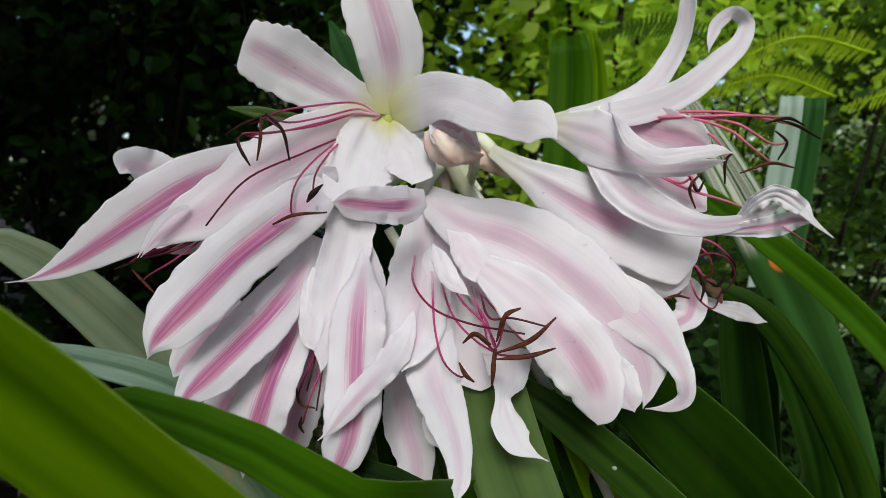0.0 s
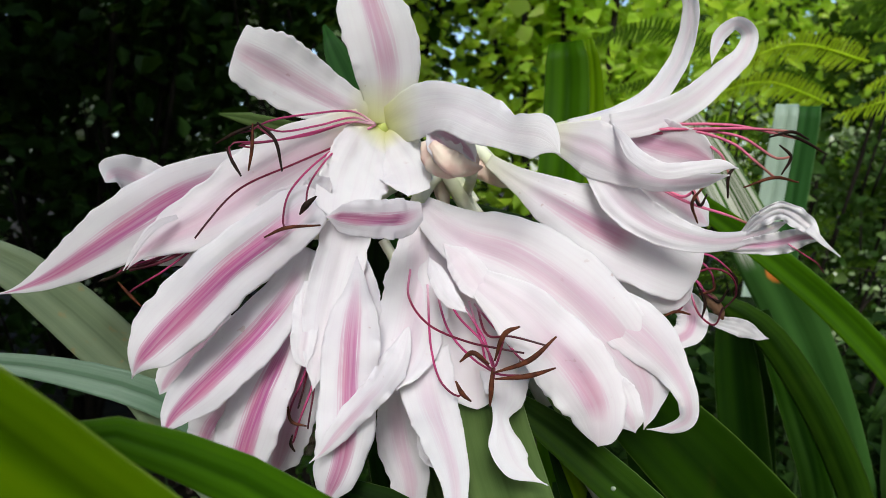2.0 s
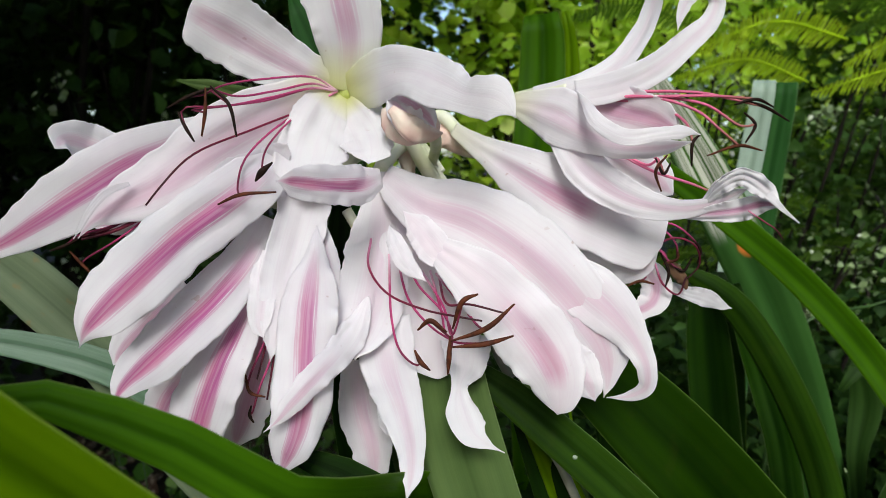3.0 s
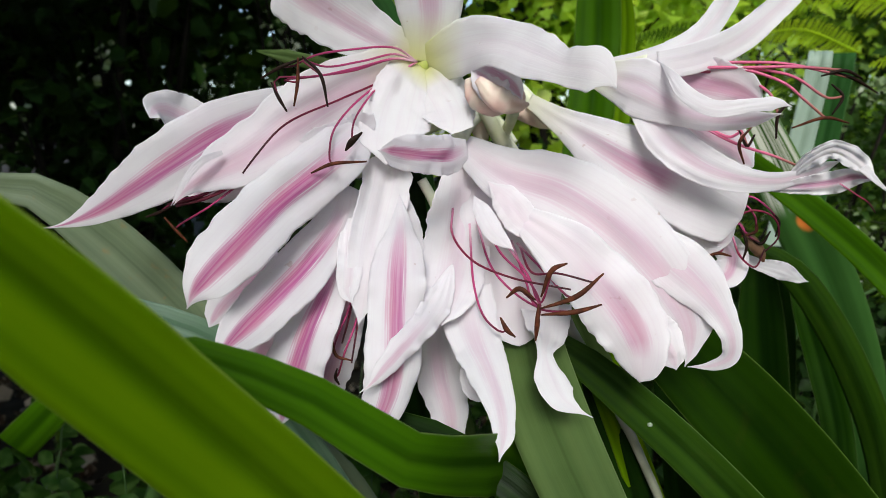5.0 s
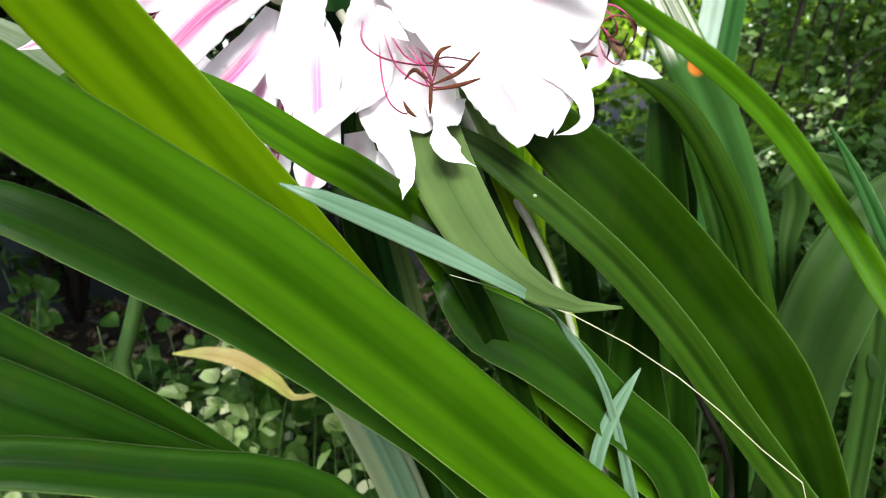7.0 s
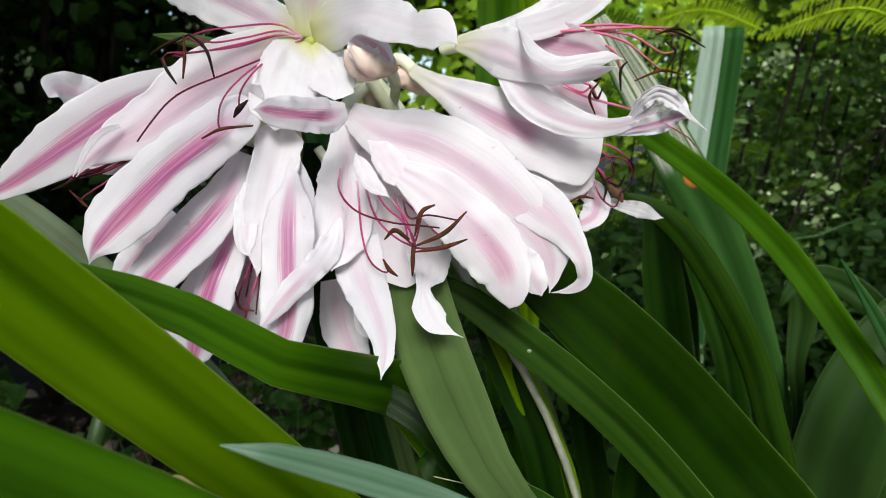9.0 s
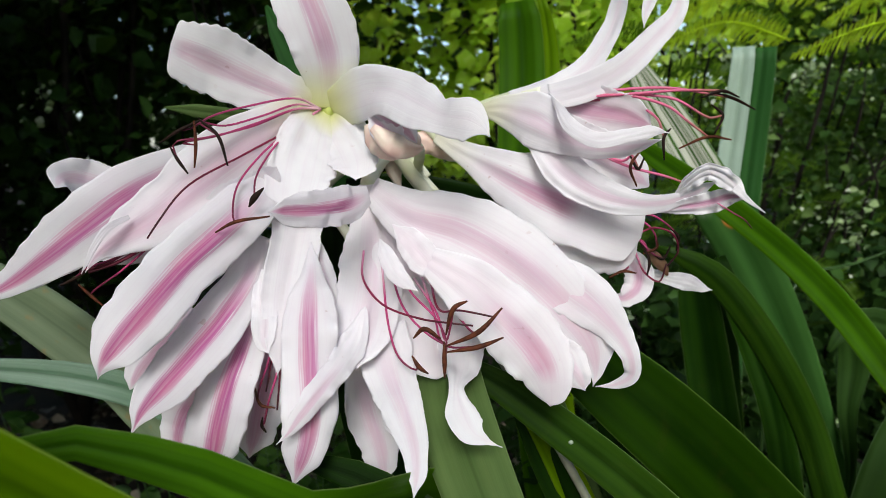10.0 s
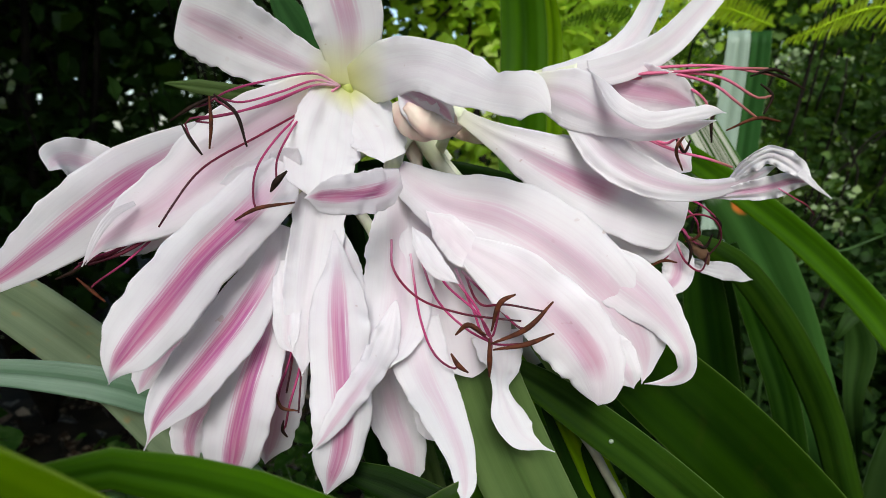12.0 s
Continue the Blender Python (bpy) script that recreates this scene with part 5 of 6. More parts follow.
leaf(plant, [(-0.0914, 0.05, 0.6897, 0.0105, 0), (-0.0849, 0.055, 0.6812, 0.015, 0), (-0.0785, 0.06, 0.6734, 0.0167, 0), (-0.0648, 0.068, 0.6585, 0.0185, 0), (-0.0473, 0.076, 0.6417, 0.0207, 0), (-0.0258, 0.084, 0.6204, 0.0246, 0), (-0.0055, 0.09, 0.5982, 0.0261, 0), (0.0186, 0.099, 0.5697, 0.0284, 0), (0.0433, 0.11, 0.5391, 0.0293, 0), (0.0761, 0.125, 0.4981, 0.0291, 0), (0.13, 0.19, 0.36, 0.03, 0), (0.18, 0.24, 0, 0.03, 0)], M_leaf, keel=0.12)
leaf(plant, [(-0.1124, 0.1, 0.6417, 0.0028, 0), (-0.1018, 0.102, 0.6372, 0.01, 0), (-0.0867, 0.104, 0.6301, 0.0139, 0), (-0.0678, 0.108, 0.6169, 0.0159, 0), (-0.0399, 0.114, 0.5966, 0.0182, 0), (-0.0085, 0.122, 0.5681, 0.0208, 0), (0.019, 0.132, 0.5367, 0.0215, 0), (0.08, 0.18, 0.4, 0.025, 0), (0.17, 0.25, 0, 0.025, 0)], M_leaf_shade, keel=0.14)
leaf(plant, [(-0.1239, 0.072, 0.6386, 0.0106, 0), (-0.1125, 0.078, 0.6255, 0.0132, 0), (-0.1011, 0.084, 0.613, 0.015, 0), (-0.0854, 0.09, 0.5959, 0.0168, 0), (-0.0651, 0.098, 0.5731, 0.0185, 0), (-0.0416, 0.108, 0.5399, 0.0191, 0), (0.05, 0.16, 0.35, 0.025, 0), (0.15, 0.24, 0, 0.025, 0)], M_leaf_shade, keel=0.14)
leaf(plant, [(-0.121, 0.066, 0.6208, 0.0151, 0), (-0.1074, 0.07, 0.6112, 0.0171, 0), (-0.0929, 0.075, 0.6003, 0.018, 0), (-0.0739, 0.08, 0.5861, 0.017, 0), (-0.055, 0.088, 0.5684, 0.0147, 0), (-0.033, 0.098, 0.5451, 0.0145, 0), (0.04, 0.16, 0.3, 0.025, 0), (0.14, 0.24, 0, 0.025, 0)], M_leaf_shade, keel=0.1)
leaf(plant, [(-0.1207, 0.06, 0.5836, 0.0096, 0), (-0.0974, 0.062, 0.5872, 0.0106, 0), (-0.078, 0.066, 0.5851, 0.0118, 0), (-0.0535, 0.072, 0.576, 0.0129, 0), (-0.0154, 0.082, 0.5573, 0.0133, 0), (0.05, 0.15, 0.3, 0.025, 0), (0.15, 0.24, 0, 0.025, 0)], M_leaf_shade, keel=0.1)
leaf(plant, [(-0.0955, 0.127, 0.6476, 0.0075, 0), (-0.0871, 0.13, 0.6564, 0.0072, 0), (-0.0794, 0.132, 0.6621, 0.0061, 0), (-0.073, 0.1335, 0.6648, 0.0054, 0), (-0.0675, 0.135, 0.6647, 0.0065, 0), (-0.0609, 0.1365, 0.6628, 0.008, 0), (-0.0512, 0.139, 0.6577, 0.0096, 0), (-0.041, 0.141, 0.6521, 0.0107, 0), (-0.0311, 0.143, 0.6448, 0.0117, 0), (-0.0207, 0.145, 0.6366, 0.0125, 0), (-0.0114, 0.155, 0.6293, 0.0142, 0), (0.0011, 0.184, 0.6135, 0.0179, 0), (0.0147, 0.217, 0.5938, 0.0226, 0), (0.0338, 0.222, 0.5656, 0.0255, 0), (0.0596, 0.222, 0.5302, 0.0278, 0), (0.099, 0.222, 0.4849, 0.0288, 0), (0.1498, 0.225, 0.4321, 0.0276, 0), (0.2, 0.25, 0.3, 0.028, 0), (0.19, 0.26, 0, 0.025, 0)], M_leaf, keel=0.1)
leaf(plant, [(-0.0236, 0.102, 0.6344, 0.0004, 0), (-0.015, 0.106, 0.6298, 0.0045, 0), (-0.0018, 0.111, 0.6221, 0.0066, 0), (0.0125, 0.116, 0.6132, 0.0071, 0), (0.0264, 0.122, 0.6036, 0.0054, 0), (0.0438, 0.13, 0.5906, 0.0039, 0), (0.0671, 0.178, 0.5581, 0.0036, 0), (0.0895, 0.195, 0.5215, 0.0035, 0), (0.13, 0.22, 0.35, 0.01, 0), (0.17, 0.24, 0, 0.01, 0)], M_leaf_blue, keel=0.2)
leaf(plant, [(0.0611, 0.097, 0.5986, 0.0003, 0), (0.0554, 0.106, 0.5954, 0.0031, 0), (0.0482, 0.12, 0.5937, 0.0071, 0), (0.0385, 0.145, 0.5957, 0.0144, 0), (0.0309, 0.18, 0.603, 0.0226, 0), (0.0242, 0.212, 0.616, 0.027, 0), (0.0203, 0.238, 0.6288, 0.0281, 0), (0.0197, 0.265, 0.6453, 0.0252, 0), (0.0249, 0.295, 0.6583, 0.0211, 0), (0.06, 0.36, 0.62, 0.02, 0), (0.13, 0.36, 0.4, 0.02, 0), (0.17, 0.32, 0, 0.025, 0)], M_leaf_pale, keel=0.06)
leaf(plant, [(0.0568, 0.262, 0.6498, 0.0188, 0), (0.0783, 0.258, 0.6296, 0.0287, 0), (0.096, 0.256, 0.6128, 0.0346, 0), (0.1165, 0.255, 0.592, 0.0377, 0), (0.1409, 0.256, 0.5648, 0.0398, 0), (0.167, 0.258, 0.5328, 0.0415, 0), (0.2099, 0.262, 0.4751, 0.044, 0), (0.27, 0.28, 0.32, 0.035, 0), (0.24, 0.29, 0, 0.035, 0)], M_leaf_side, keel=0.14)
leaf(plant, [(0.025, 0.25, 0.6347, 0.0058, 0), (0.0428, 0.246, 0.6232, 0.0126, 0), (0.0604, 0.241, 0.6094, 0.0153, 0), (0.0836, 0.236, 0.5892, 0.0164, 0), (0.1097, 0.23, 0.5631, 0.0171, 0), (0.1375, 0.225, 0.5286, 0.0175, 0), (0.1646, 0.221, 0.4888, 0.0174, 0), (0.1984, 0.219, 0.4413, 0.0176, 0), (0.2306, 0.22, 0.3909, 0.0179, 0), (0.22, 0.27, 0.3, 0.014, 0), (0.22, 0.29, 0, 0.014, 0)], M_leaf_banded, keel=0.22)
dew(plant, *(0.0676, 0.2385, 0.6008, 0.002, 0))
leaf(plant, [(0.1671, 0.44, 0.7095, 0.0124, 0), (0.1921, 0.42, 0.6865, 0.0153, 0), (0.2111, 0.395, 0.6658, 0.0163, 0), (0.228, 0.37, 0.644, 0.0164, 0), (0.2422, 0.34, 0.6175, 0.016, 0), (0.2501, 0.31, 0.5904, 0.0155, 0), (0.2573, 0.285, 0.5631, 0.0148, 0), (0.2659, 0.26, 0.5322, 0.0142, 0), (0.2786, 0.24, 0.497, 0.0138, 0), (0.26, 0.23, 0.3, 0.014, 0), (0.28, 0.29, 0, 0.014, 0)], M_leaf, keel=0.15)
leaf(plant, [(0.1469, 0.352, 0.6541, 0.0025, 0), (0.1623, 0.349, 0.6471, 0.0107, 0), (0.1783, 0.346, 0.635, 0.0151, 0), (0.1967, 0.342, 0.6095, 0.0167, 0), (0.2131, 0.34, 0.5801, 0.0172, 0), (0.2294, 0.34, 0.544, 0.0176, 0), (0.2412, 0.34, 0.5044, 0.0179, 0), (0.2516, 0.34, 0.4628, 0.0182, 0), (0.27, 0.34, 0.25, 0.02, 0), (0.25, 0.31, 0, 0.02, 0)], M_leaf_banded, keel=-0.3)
leaf(plant, [(0.1661, 0.45, 0.7702, 0.01, 0), (0.1798, 0.45, 0.7456, 0.0218, 0), (0.2002, 0.445, 0.709, 0.0297, 0), (0.2226, 0.44, 0.666, 0.0338, 0), (0.2454, 0.435, 0.6222, 0.0349, 0), (0.2644, 0.43, 0.5762, 0.032, 0), (0.2827, 0.43, 0.5277, 0.0285, 0), (0.2973, 0.43, 0.4733, 0.0275, 0), (0.3082, 0.43, 0.4227, 0.028, 0), (0.27, 0.42, 0.2, 0.03, 0), (0.26, 0.36, 0, 0.03, 0)], M_leaf_variegated, keel=0.12)
# Folded leaves as two halves; sheen, light and shade are in their greens.
leaf(plant, [(0.3669, 0.68, 0.7948, 0.0212, 0), (0.3659, 0.68, 0.7794, 0.0224, 0), (0.3575, 0.68, 0.7162, 0.024, 0), (0.3435, 0.675, 0.6337, 0.0242, 0), (0.3292, 0.665, 0.544, 0.0244, 0), (0.3155, 0.655, 0.4531, 0.0245, 0), (0.285, 0.58, 0.2, 0.022, 0), (0.265, 0.5, 0, 0.022, 0)], M_leaf_sheen, keel=0.1, blunt=True, label='half of a folded leaf with a cut-off top, sky sheen put into its colour')
leaf(plant, [(0.3893, 0.68, 0.7929, 0.0224, 0), (0.3884, 0.68, 0.7775, 0.0237, 0), (0.382, 0.682, 0.714, 0.0253, 0), (0.3688, 0.677, 0.631, 0.0268, 0), (0.354, 0.667, 0.5409, 0.027, 0), (0.3404, 0.657, 0.4494, 0.0271, 0), (0.307, 0.58, 0.2, 0.024, 0), (0.287, 0.5, 0, 0.024, 0)], M_leaf_mid, keel=0.1, blunt=True, label='half of a folded leaf with a cut-off top, shade put into its green')
leaf(plant, [(0.106, 0.53, 0.8245, 0.026, 0), (0.107, 0.53, 0.8162, 0.0314, 0), (0.1078, 0.53, 0.7832, 0.0352, 0), (0.1042, 0.525, 0.7383, 0.0361, 0), (0.1001, 0.52, 0.6934, 0.0361, 0), (0.0942, 0.5, 0.6327, 0.0334, 0), (0.11, 0.46, 0.3, 0.03, 0), (0.15, 0.38, 0, 0.03, 0)], M_leaf, keel=0.12, blunt=True, label='half of a folded strap leaf, shade put into its colour')
leaf(plant, [(0.1246, 0.529, 0.8268, 0.0054, 0), (0.1279, 0.531, 0.8163, 0.009, 0), (0.1324, 0.536, 0.7838, 0.0137, 0), (0.1292, 0.531, 0.7384, 0.0155, 0), (0.1259, 0.526, 0.693, 0.0155, 0), (0.1194, 0.506, 0.6315, 0.0151, 0), (0.135, 0.464, 0.3, 0.014, 0), (0.175, 0.384, 0, 0.014, 0)], M_leaf_lit, keel=0.1, blunt=True, label='half of a folded strap leaf, light put into its colour')
leaf(plant, [(-0.2288, 0.268, 0.6725, 0.0048, 0), (-0.2087, 0.272, 0.6835, 0.0091, 0), (-0.1843, 0.276, 0.6859, 0.0141, 0), (-0.1644, 0.282, 0.6708, 0.0206, 0), (-0.1461, 0.288, 0.6499, 0.0238, 0), (-0.1271, 0.292, 0.626, 0.0233, 0), (-0.1126, 0.296, 0.5996, 0.0229, 0), (-0.02, 0.31, 0.45, 0.02, 0), (0.08, 0.31, 0, 0.03, 0)], M_leaf_sage, keel=0.1, spots=True)
leaf(plant, [(-0.2286, 0.262, 0.6385, 0.0038, 0), (-0.1976, 0.27, 0.6418, 0.0066, 0), (-0.1742, 0.276, 0.6389, 0.0092, 0), (-0.1474, 0.282, 0.6315, 0.0128, 0), (-0.1213, 0.286, 0.6211, 0.0141, 0), (-0.1036, 0.29, 0.6072, 0.0133, 0), (-0.02, 0.3, 0.45, 0.014, 0), (0.09, 0.31, 0, 0.02, 0)], M_leaf_blue, keel=0.15)
leaf(plant, [(-0.1218, 0.34, 0.5677, 0.005, 0), (-0.1022, 0.335, 0.5548, 0.015, 0), (-0.0816, 0.33, 0.5389, 0.0229, 0), (-0.0622, 0.33, 0.512, 0.0282, 0), (0, 0.34, 0.35, 0.03, 0), (0.08, 0.33, 0, 0.03, 0)], M_leaf_sage, keel=0.1, spots=True)
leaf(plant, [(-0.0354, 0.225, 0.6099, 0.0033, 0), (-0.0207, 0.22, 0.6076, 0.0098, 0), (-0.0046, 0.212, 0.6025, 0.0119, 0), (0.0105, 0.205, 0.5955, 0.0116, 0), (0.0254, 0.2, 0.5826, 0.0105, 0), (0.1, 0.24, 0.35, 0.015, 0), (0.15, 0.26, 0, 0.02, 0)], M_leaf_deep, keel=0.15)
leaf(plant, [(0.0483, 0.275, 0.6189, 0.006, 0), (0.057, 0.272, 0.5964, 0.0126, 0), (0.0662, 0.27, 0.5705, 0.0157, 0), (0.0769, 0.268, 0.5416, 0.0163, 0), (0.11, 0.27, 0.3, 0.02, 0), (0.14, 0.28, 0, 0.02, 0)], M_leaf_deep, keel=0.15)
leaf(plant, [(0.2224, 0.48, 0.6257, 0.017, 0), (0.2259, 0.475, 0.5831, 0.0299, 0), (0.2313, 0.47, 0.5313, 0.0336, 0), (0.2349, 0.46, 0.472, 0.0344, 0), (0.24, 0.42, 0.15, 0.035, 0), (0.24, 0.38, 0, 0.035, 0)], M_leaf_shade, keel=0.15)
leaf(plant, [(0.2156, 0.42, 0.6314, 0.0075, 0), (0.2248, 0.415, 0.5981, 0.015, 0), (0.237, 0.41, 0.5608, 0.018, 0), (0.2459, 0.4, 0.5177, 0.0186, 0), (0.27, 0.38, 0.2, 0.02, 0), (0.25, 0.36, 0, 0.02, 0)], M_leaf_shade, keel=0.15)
leaf(plant, [(0.3703, 0.36, 0.5919, 0.0113, 0), (0.3366, 0.35, 0.5623, 0.0409, 0), (0.3079, 0.345, 0.5239, 0.0521, 0), (0.2872, 0.34, 0.4803, 0.0524, 0), (0.2746, 0.335, 0.4268, 0.0455, 0), (0.27, 0.33, 0.2, 0.035, 0), (0.25, 0.31, 0, 0.035, 0)], M_leaf_dull, keel=0.1)
leaf(plant, [(0.2931, 0.42, 0.5579, 0.0034, 0), (0.3102, 0.42, 0.5783, 0.0145, 0), (0.3338, 0.415, 0.5751, 0.0187, 0), (0.3553, 0.4, 0.5526, 0.0192, 0), (0.3643, 0.39, 0.5025, 0.0209, 0), (0.36, 0.38, 0.3, 0.02, 0), (0.3, 0.34, 0, 0.02, 0)], M_leaf_dull, keel=0.15)
leaf(plant, [(0.2354, 0.28, 0.6233, 0.0009, 0), (0.2521, 0.275, 0.5945, 0.0065, 0), (0.2695, 0.27, 0.5602, 0.0084, 0), (0.2946, 0.265, 0.5147, 0.0091, 0), (0.28, 0.26, 0.3, 0.01, 0), (0.26, 0.3, 0, 0.012, 0)], M_leaf_mid, keel=0.2)
leaf(plant, [(0.1071, 0.2, 0.528, 0.0008, 0), (0.0988, 0.2, 0.5133, 0.0056, 0), (0.0912, 0.2, 0.4951, 0.0067, 0), (0.0849, 0.2, 0.4561, 0.0064, 0), (0.08, 0.22, 0.3, 0.008, 0), (0.11, 0.25, 0, 0.01, 0)], M_leaf_blue, keel=0.2)
leaf(plant, [(0.0184, 0.15, 0.5364, 0.0006, 0), (0.0354, 0.155, 0.5218, 0.0055, 0), (0.0583, 0.16, 0.5027, 0.008, 0), (0.0786, 0.165, 0.4812, 0.0088, 0), (0.09, 0.2, 0.35, 0.01, 0), (0.14, 0.25, 0, 0.012, 0)], M_leaf_lit, keel=0.2)
leaf(plant, [(0.02, 0.21, 0.5722, 0.0098, 0), (0.0366, 0.208, 0.5536, 0.0272, 0), (0.0636, 0.205, 0.5369, 0.0301, 0), (0.0955, 0.205, 0.5064, 0.026, 0), (0.1327, 0.21, 0.4635, 0.0249, 0), (0.16, 0.24, 0.3, 0.02, 0), (0.17, 0.27, 0, 0.02, 0)], M_leaf_shade, keel=0.15)
leaf(plant, [(0.0544, 0.27, 0.6078, 0.0086, 0), (0.069, 0.27, 0.5774, 0.0136, 0), (0.0813, 0.27, 0.5454, 0.0152, 0), (0.0912, 0.27, 0.5118, 0.0156, 0), (0.1, 0.28, 0.3, 0.012, 0), (0.13, 0.28, 0, 0.014, 0)], M_leaf_lit, keel=0.2)
leaf(plant, [(0.1552, 0.33, 0.5127, 0.022, 0), (0.1538, 0.33, 0.4646, 0.034, 0), (0.1613, 0.33, 0.3947, 0.0395, 0), (0.13, 0.34, 0.2, 0.03, 0), (0.16, 0.33, 0, 0.03, 0)], M_leaf_shade, keel=0.15)
leaf(plant, [(-0.0575, 0.37, 0.7988, 0.0019, 0), (-0.0516, 0.37, 0.7851, 0.0125, 0), (-0.0436, 0.37, 0.7683, 0.0194, 0), (-0.0369, 0.37, 0.7436, 0.0208, 0), (0, 0.37, 0.5, 0.02, 0), (0.1, 0.34, 0, 0.02, 0)], M_leaf_mid, keel=0.15)
leaf(plant, [(-0.0932, 0.3, 0.7444, 0.0007, 0), (-0.0835, 0.302, 0.7428, 0.0055, 0), (-0.0701, 0.305, 0.7402, 0.0063, 0), (-0.0521, 0.31, 0.7347, 0.0057, 0), (-0.01, 0.34, 0.6, 0.01, 0), (0.1, 0.33, 0, 0.012, 0)], M_leaf_pale, keel=0.2)
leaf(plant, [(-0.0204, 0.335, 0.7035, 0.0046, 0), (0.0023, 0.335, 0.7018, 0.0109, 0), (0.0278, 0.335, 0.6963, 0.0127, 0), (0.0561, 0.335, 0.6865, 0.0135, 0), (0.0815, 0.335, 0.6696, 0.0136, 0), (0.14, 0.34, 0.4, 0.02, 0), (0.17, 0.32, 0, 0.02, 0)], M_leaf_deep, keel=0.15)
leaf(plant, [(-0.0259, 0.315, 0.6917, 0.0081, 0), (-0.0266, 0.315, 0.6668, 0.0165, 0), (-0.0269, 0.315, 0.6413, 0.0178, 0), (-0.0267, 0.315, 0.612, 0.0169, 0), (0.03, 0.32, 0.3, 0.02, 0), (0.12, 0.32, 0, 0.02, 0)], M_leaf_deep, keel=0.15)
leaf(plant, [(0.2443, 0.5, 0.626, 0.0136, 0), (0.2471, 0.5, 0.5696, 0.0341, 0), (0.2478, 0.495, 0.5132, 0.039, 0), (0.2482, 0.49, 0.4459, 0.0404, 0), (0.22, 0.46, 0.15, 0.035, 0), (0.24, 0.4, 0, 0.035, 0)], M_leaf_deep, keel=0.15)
leaf(plant, [(0.3033, 0.42, 0.5765, 0.0084, 0), (0.3118, 0.42, 0.5504, 0.0196, 0), (0.3049, 0.415, 0.5164, 0.0129, 0), (0.3052, 0.41, 0.4631, 0.0061, 0), (0.25, 0.4, 0.2, 0.01, 0), (0.24, 0.37, 0, 0.01, 0)], M_leaf_dull, keel=0.2)
leaf(plant, [(-0.1885, 0.44, 0.4456, 0.0013, 0), (-0.1601, 0.44, 0.444, 0.0107, 0), (-0.1342, 0.44, 0.4355, 0.0144, 0), (-0.1065, 0.44, 0.4124, 0.0109, 0), (-0.0958, 0.44, 0.3994, 0.0055, 0), (-0.04, 0.44, 0.4, 0.003, 0), (0, 0.42, 0, 0.003, 0)], M_yellow, keel=0.2, label='yellowing dying leaf')
stalk(plant, 'stem', [(-0.1563, 0.335, 0.5475, 0.0094), (-0.1687, 0.335, 0.5133, 0.0099), (-0.1801, 0.335, 0.4776, 0.0105), (-0.11, 0.34, 0.3, 0.009), (-0.08, 0.34, 0, 0.01)], M_stem)
stalk(plant, 'straw', [(0.0213, 0.165, 0.5882, 0.00024), (0.0419, 0.166, 0.5808, 0.00048), (0.0742, 0.167, 0.5649, 0.00054), (0.1081, 0.166, 0.5414, 0.00054), (0.1441, 0.165, 0.5075, 0.00054), (0.1709, 0.165, 0.4754, 0.0006), (0.12, 0.18, 0.3, 0.0006), (0.14, 0.2, 0, 0.0006)], M_dry)
stalk(plant, 'stem', [(0.1537, 0.26, 0.4985, 0.0025), (0.1688, 0.26, 0.4694, 0.0032), (0.1879, 0.26, 0.4234, 0.0036), (0.17, 0.27, 0.2, 0.003), (0.17, 0.28, 0, 0.003)], M_bark)
stalk(plant, 'stem', [(0.5049, 0.62, 0.5862, 0.0011), (0.4526, 0.62, 0.5696, 0.0029), (0.3782, 0.6, 0.5583, 0.0033), (0.33, 0.58, 0.3, 0.004), (0.32, 0.55, 0, 0.005)], M_stem)

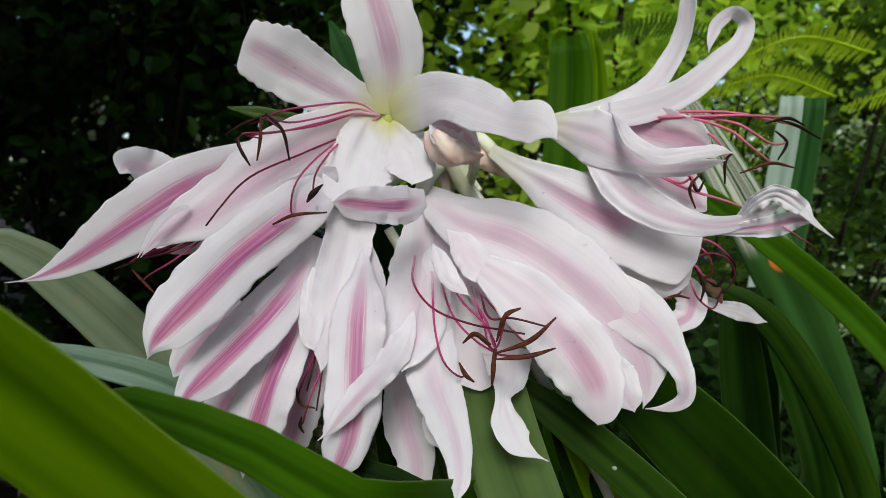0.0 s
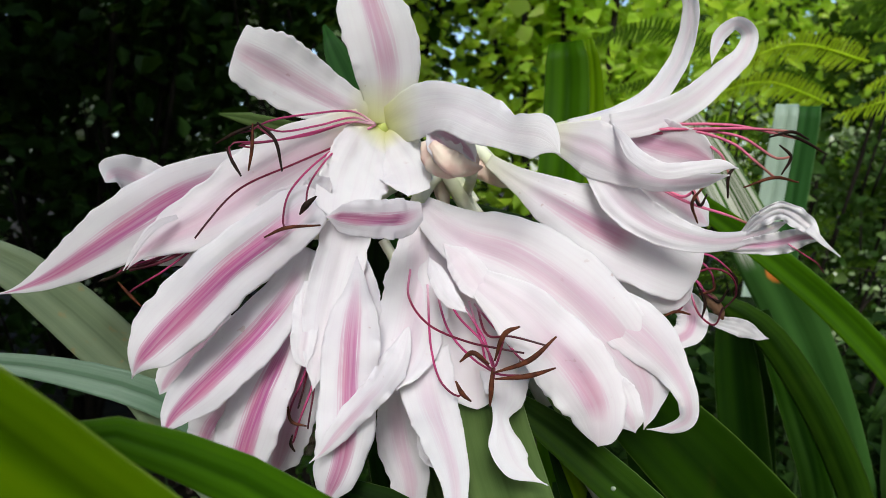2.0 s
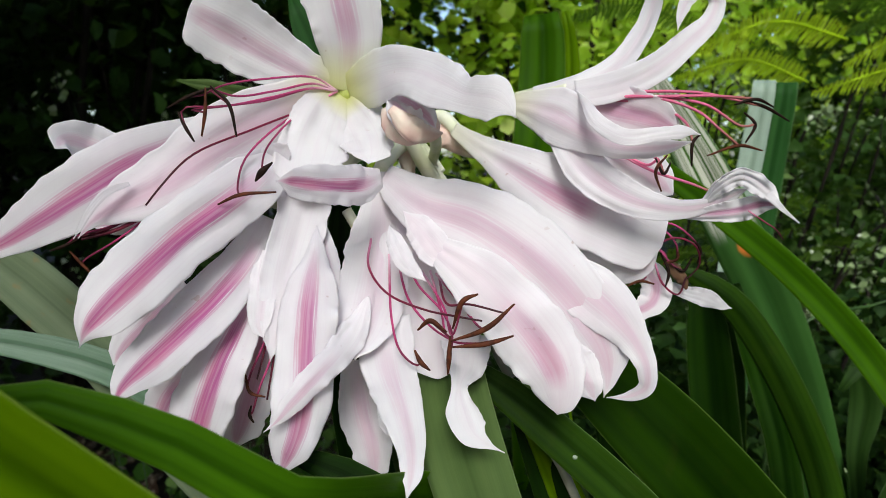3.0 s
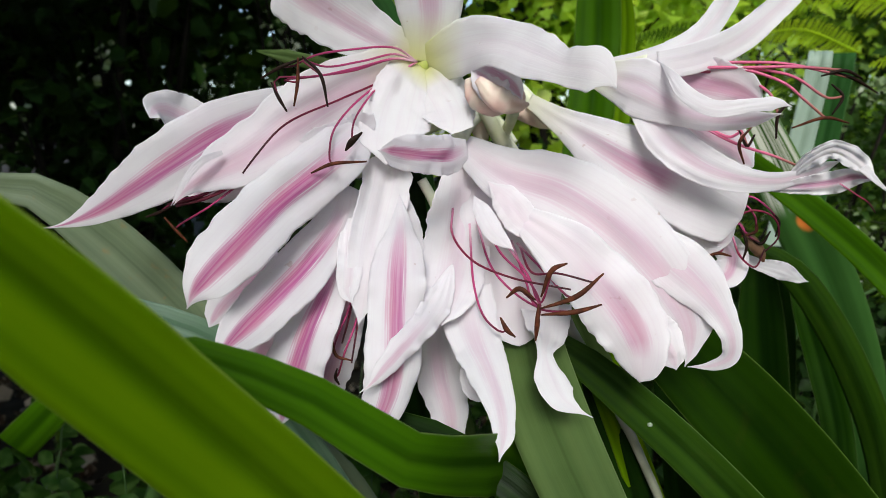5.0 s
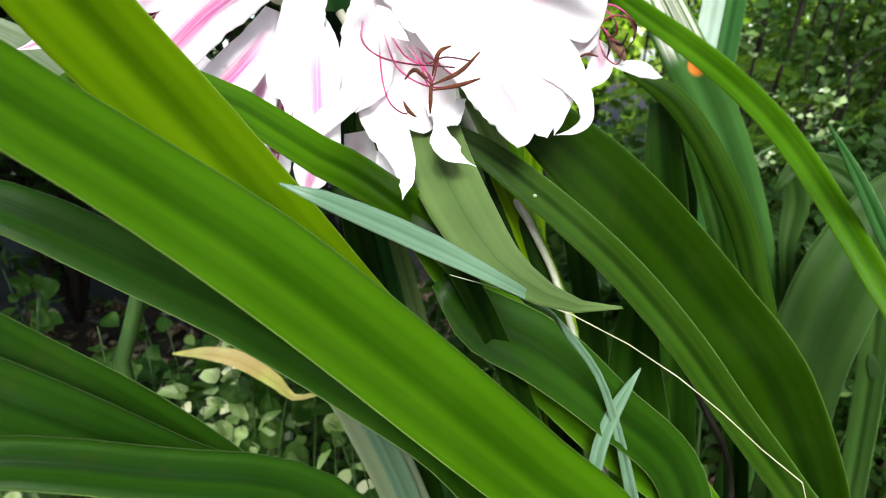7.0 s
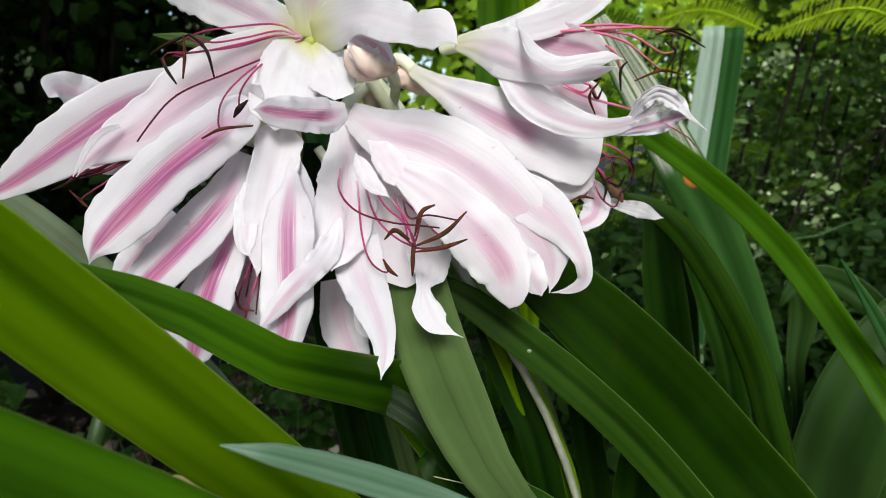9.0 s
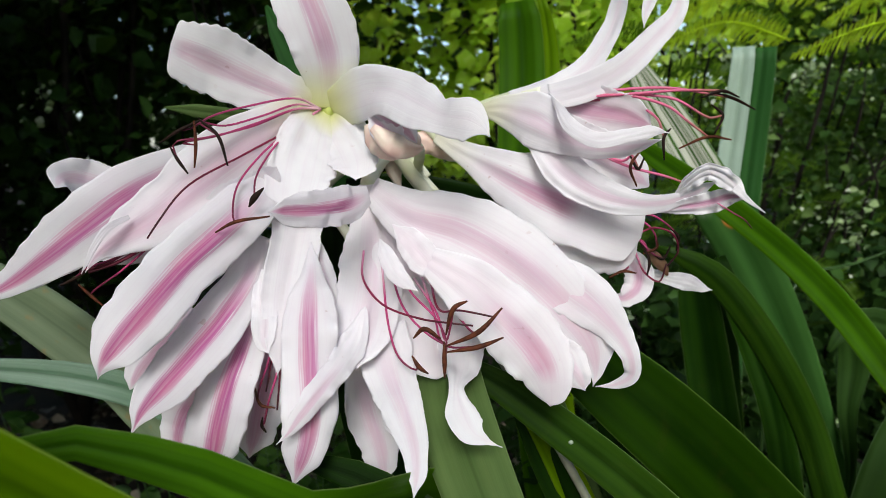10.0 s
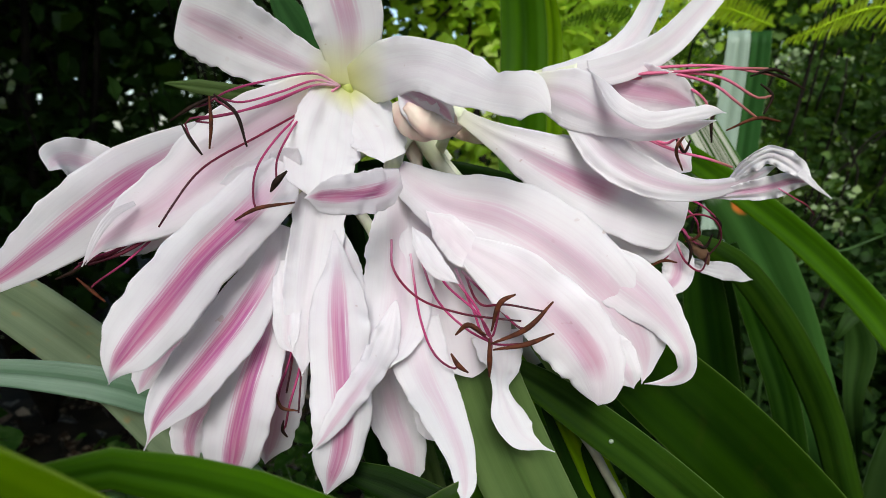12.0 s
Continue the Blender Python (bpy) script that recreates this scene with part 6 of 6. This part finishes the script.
# fern fronds; light and shade are in their two greens
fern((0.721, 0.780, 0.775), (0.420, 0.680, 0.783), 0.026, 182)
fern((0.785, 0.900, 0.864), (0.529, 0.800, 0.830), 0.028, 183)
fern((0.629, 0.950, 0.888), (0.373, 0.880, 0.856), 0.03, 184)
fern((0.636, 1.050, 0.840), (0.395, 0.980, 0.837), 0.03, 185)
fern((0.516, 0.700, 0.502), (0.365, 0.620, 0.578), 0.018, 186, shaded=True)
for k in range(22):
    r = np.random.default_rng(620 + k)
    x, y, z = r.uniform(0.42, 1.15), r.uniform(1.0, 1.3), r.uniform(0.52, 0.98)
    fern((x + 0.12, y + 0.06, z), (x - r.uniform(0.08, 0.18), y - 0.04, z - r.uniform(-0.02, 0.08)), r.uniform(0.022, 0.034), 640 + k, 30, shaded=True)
for k in range(40):
    r = np.random.default_rng(560 + k)
    lit_sprig((r.uniform(0.42, 1.2), r.uniform(0.95, 1.2), r.uniform(0.45, 0.95)), 0.045, 9, 0.0085, 580 + k, M_glint)

# Pale sprigs added in place of sky specks between the thicket leaves.
r = np.random.default_rng(77)
for k in range(26):
    lit_sprig((r.uniform(-1.15, -0.12), r.uniform(1.15, 1.5), r.uniform(0.42, 1.12)), 0.05, 7, 0.011, 540 + k, M_glint)

# twigs with small leaves coloured pale as glints of light
lit_sprig((0.620, 1.000, 0.783), 0.03, 34, 0.009, 500, M_glint)
lit_sprig((0.665, 1.000, 0.796), 0.025, 30, 0.009, 501, M_glint)
lit_sprig((0.469, 1.100, 0.853), 0.04, 26, 0.0105, 502, M_glint)
lit_sprig((0.537, 1.100, 0.852), 0.04, 26, 0.0105, 503, M_glint)
lit_sprig((0.725, 1.000, 0.730), 0.04, 14, 0.0075, 504, M_glint)
lit_sprig((0.772, 1.000, 0.655), 0.04, 10, 0.0075, 505, M_glint)
lit_sprig((0.664, 0.950, 0.597), 0.05, 10, 0.009, 506, M_glint)
lit_sprig((0.717, 0.950, 0.617), 0.05, 9, 0.009, 507, M_glint)
lit_sprig((0.588, 0.850, 0.568), 0.03, 22, 0.0105, 508, M_glint)
lit_sprig((0.621, 0.850, 0.552), 0.03, 18, 0.0105, 509, M_glint)
lit_sprig((0.501, 0.800, 0.530), 0.03, 12, 0.009, 510, M_glint)
lit_sprig((0.536, 0.750, 0.517), 0.02, 12, 0.009, 511, M_glint)
lit_sprig((0.326, 0.620, 0.455), 0.012, 8, 0.009, 512, M_glint)
lit_sprig((0.425, 0.600, 0.402), 0.012, 9, 0.009, 513, M_glint)
lit_sprig((0.221, 0.600, 0.536), 0.03, 9, 0.0075, 514, M_glint)
lit_sprig((0.596, 1.000, 0.698), 0.04, 8, 0.0075, 515, M_glint)
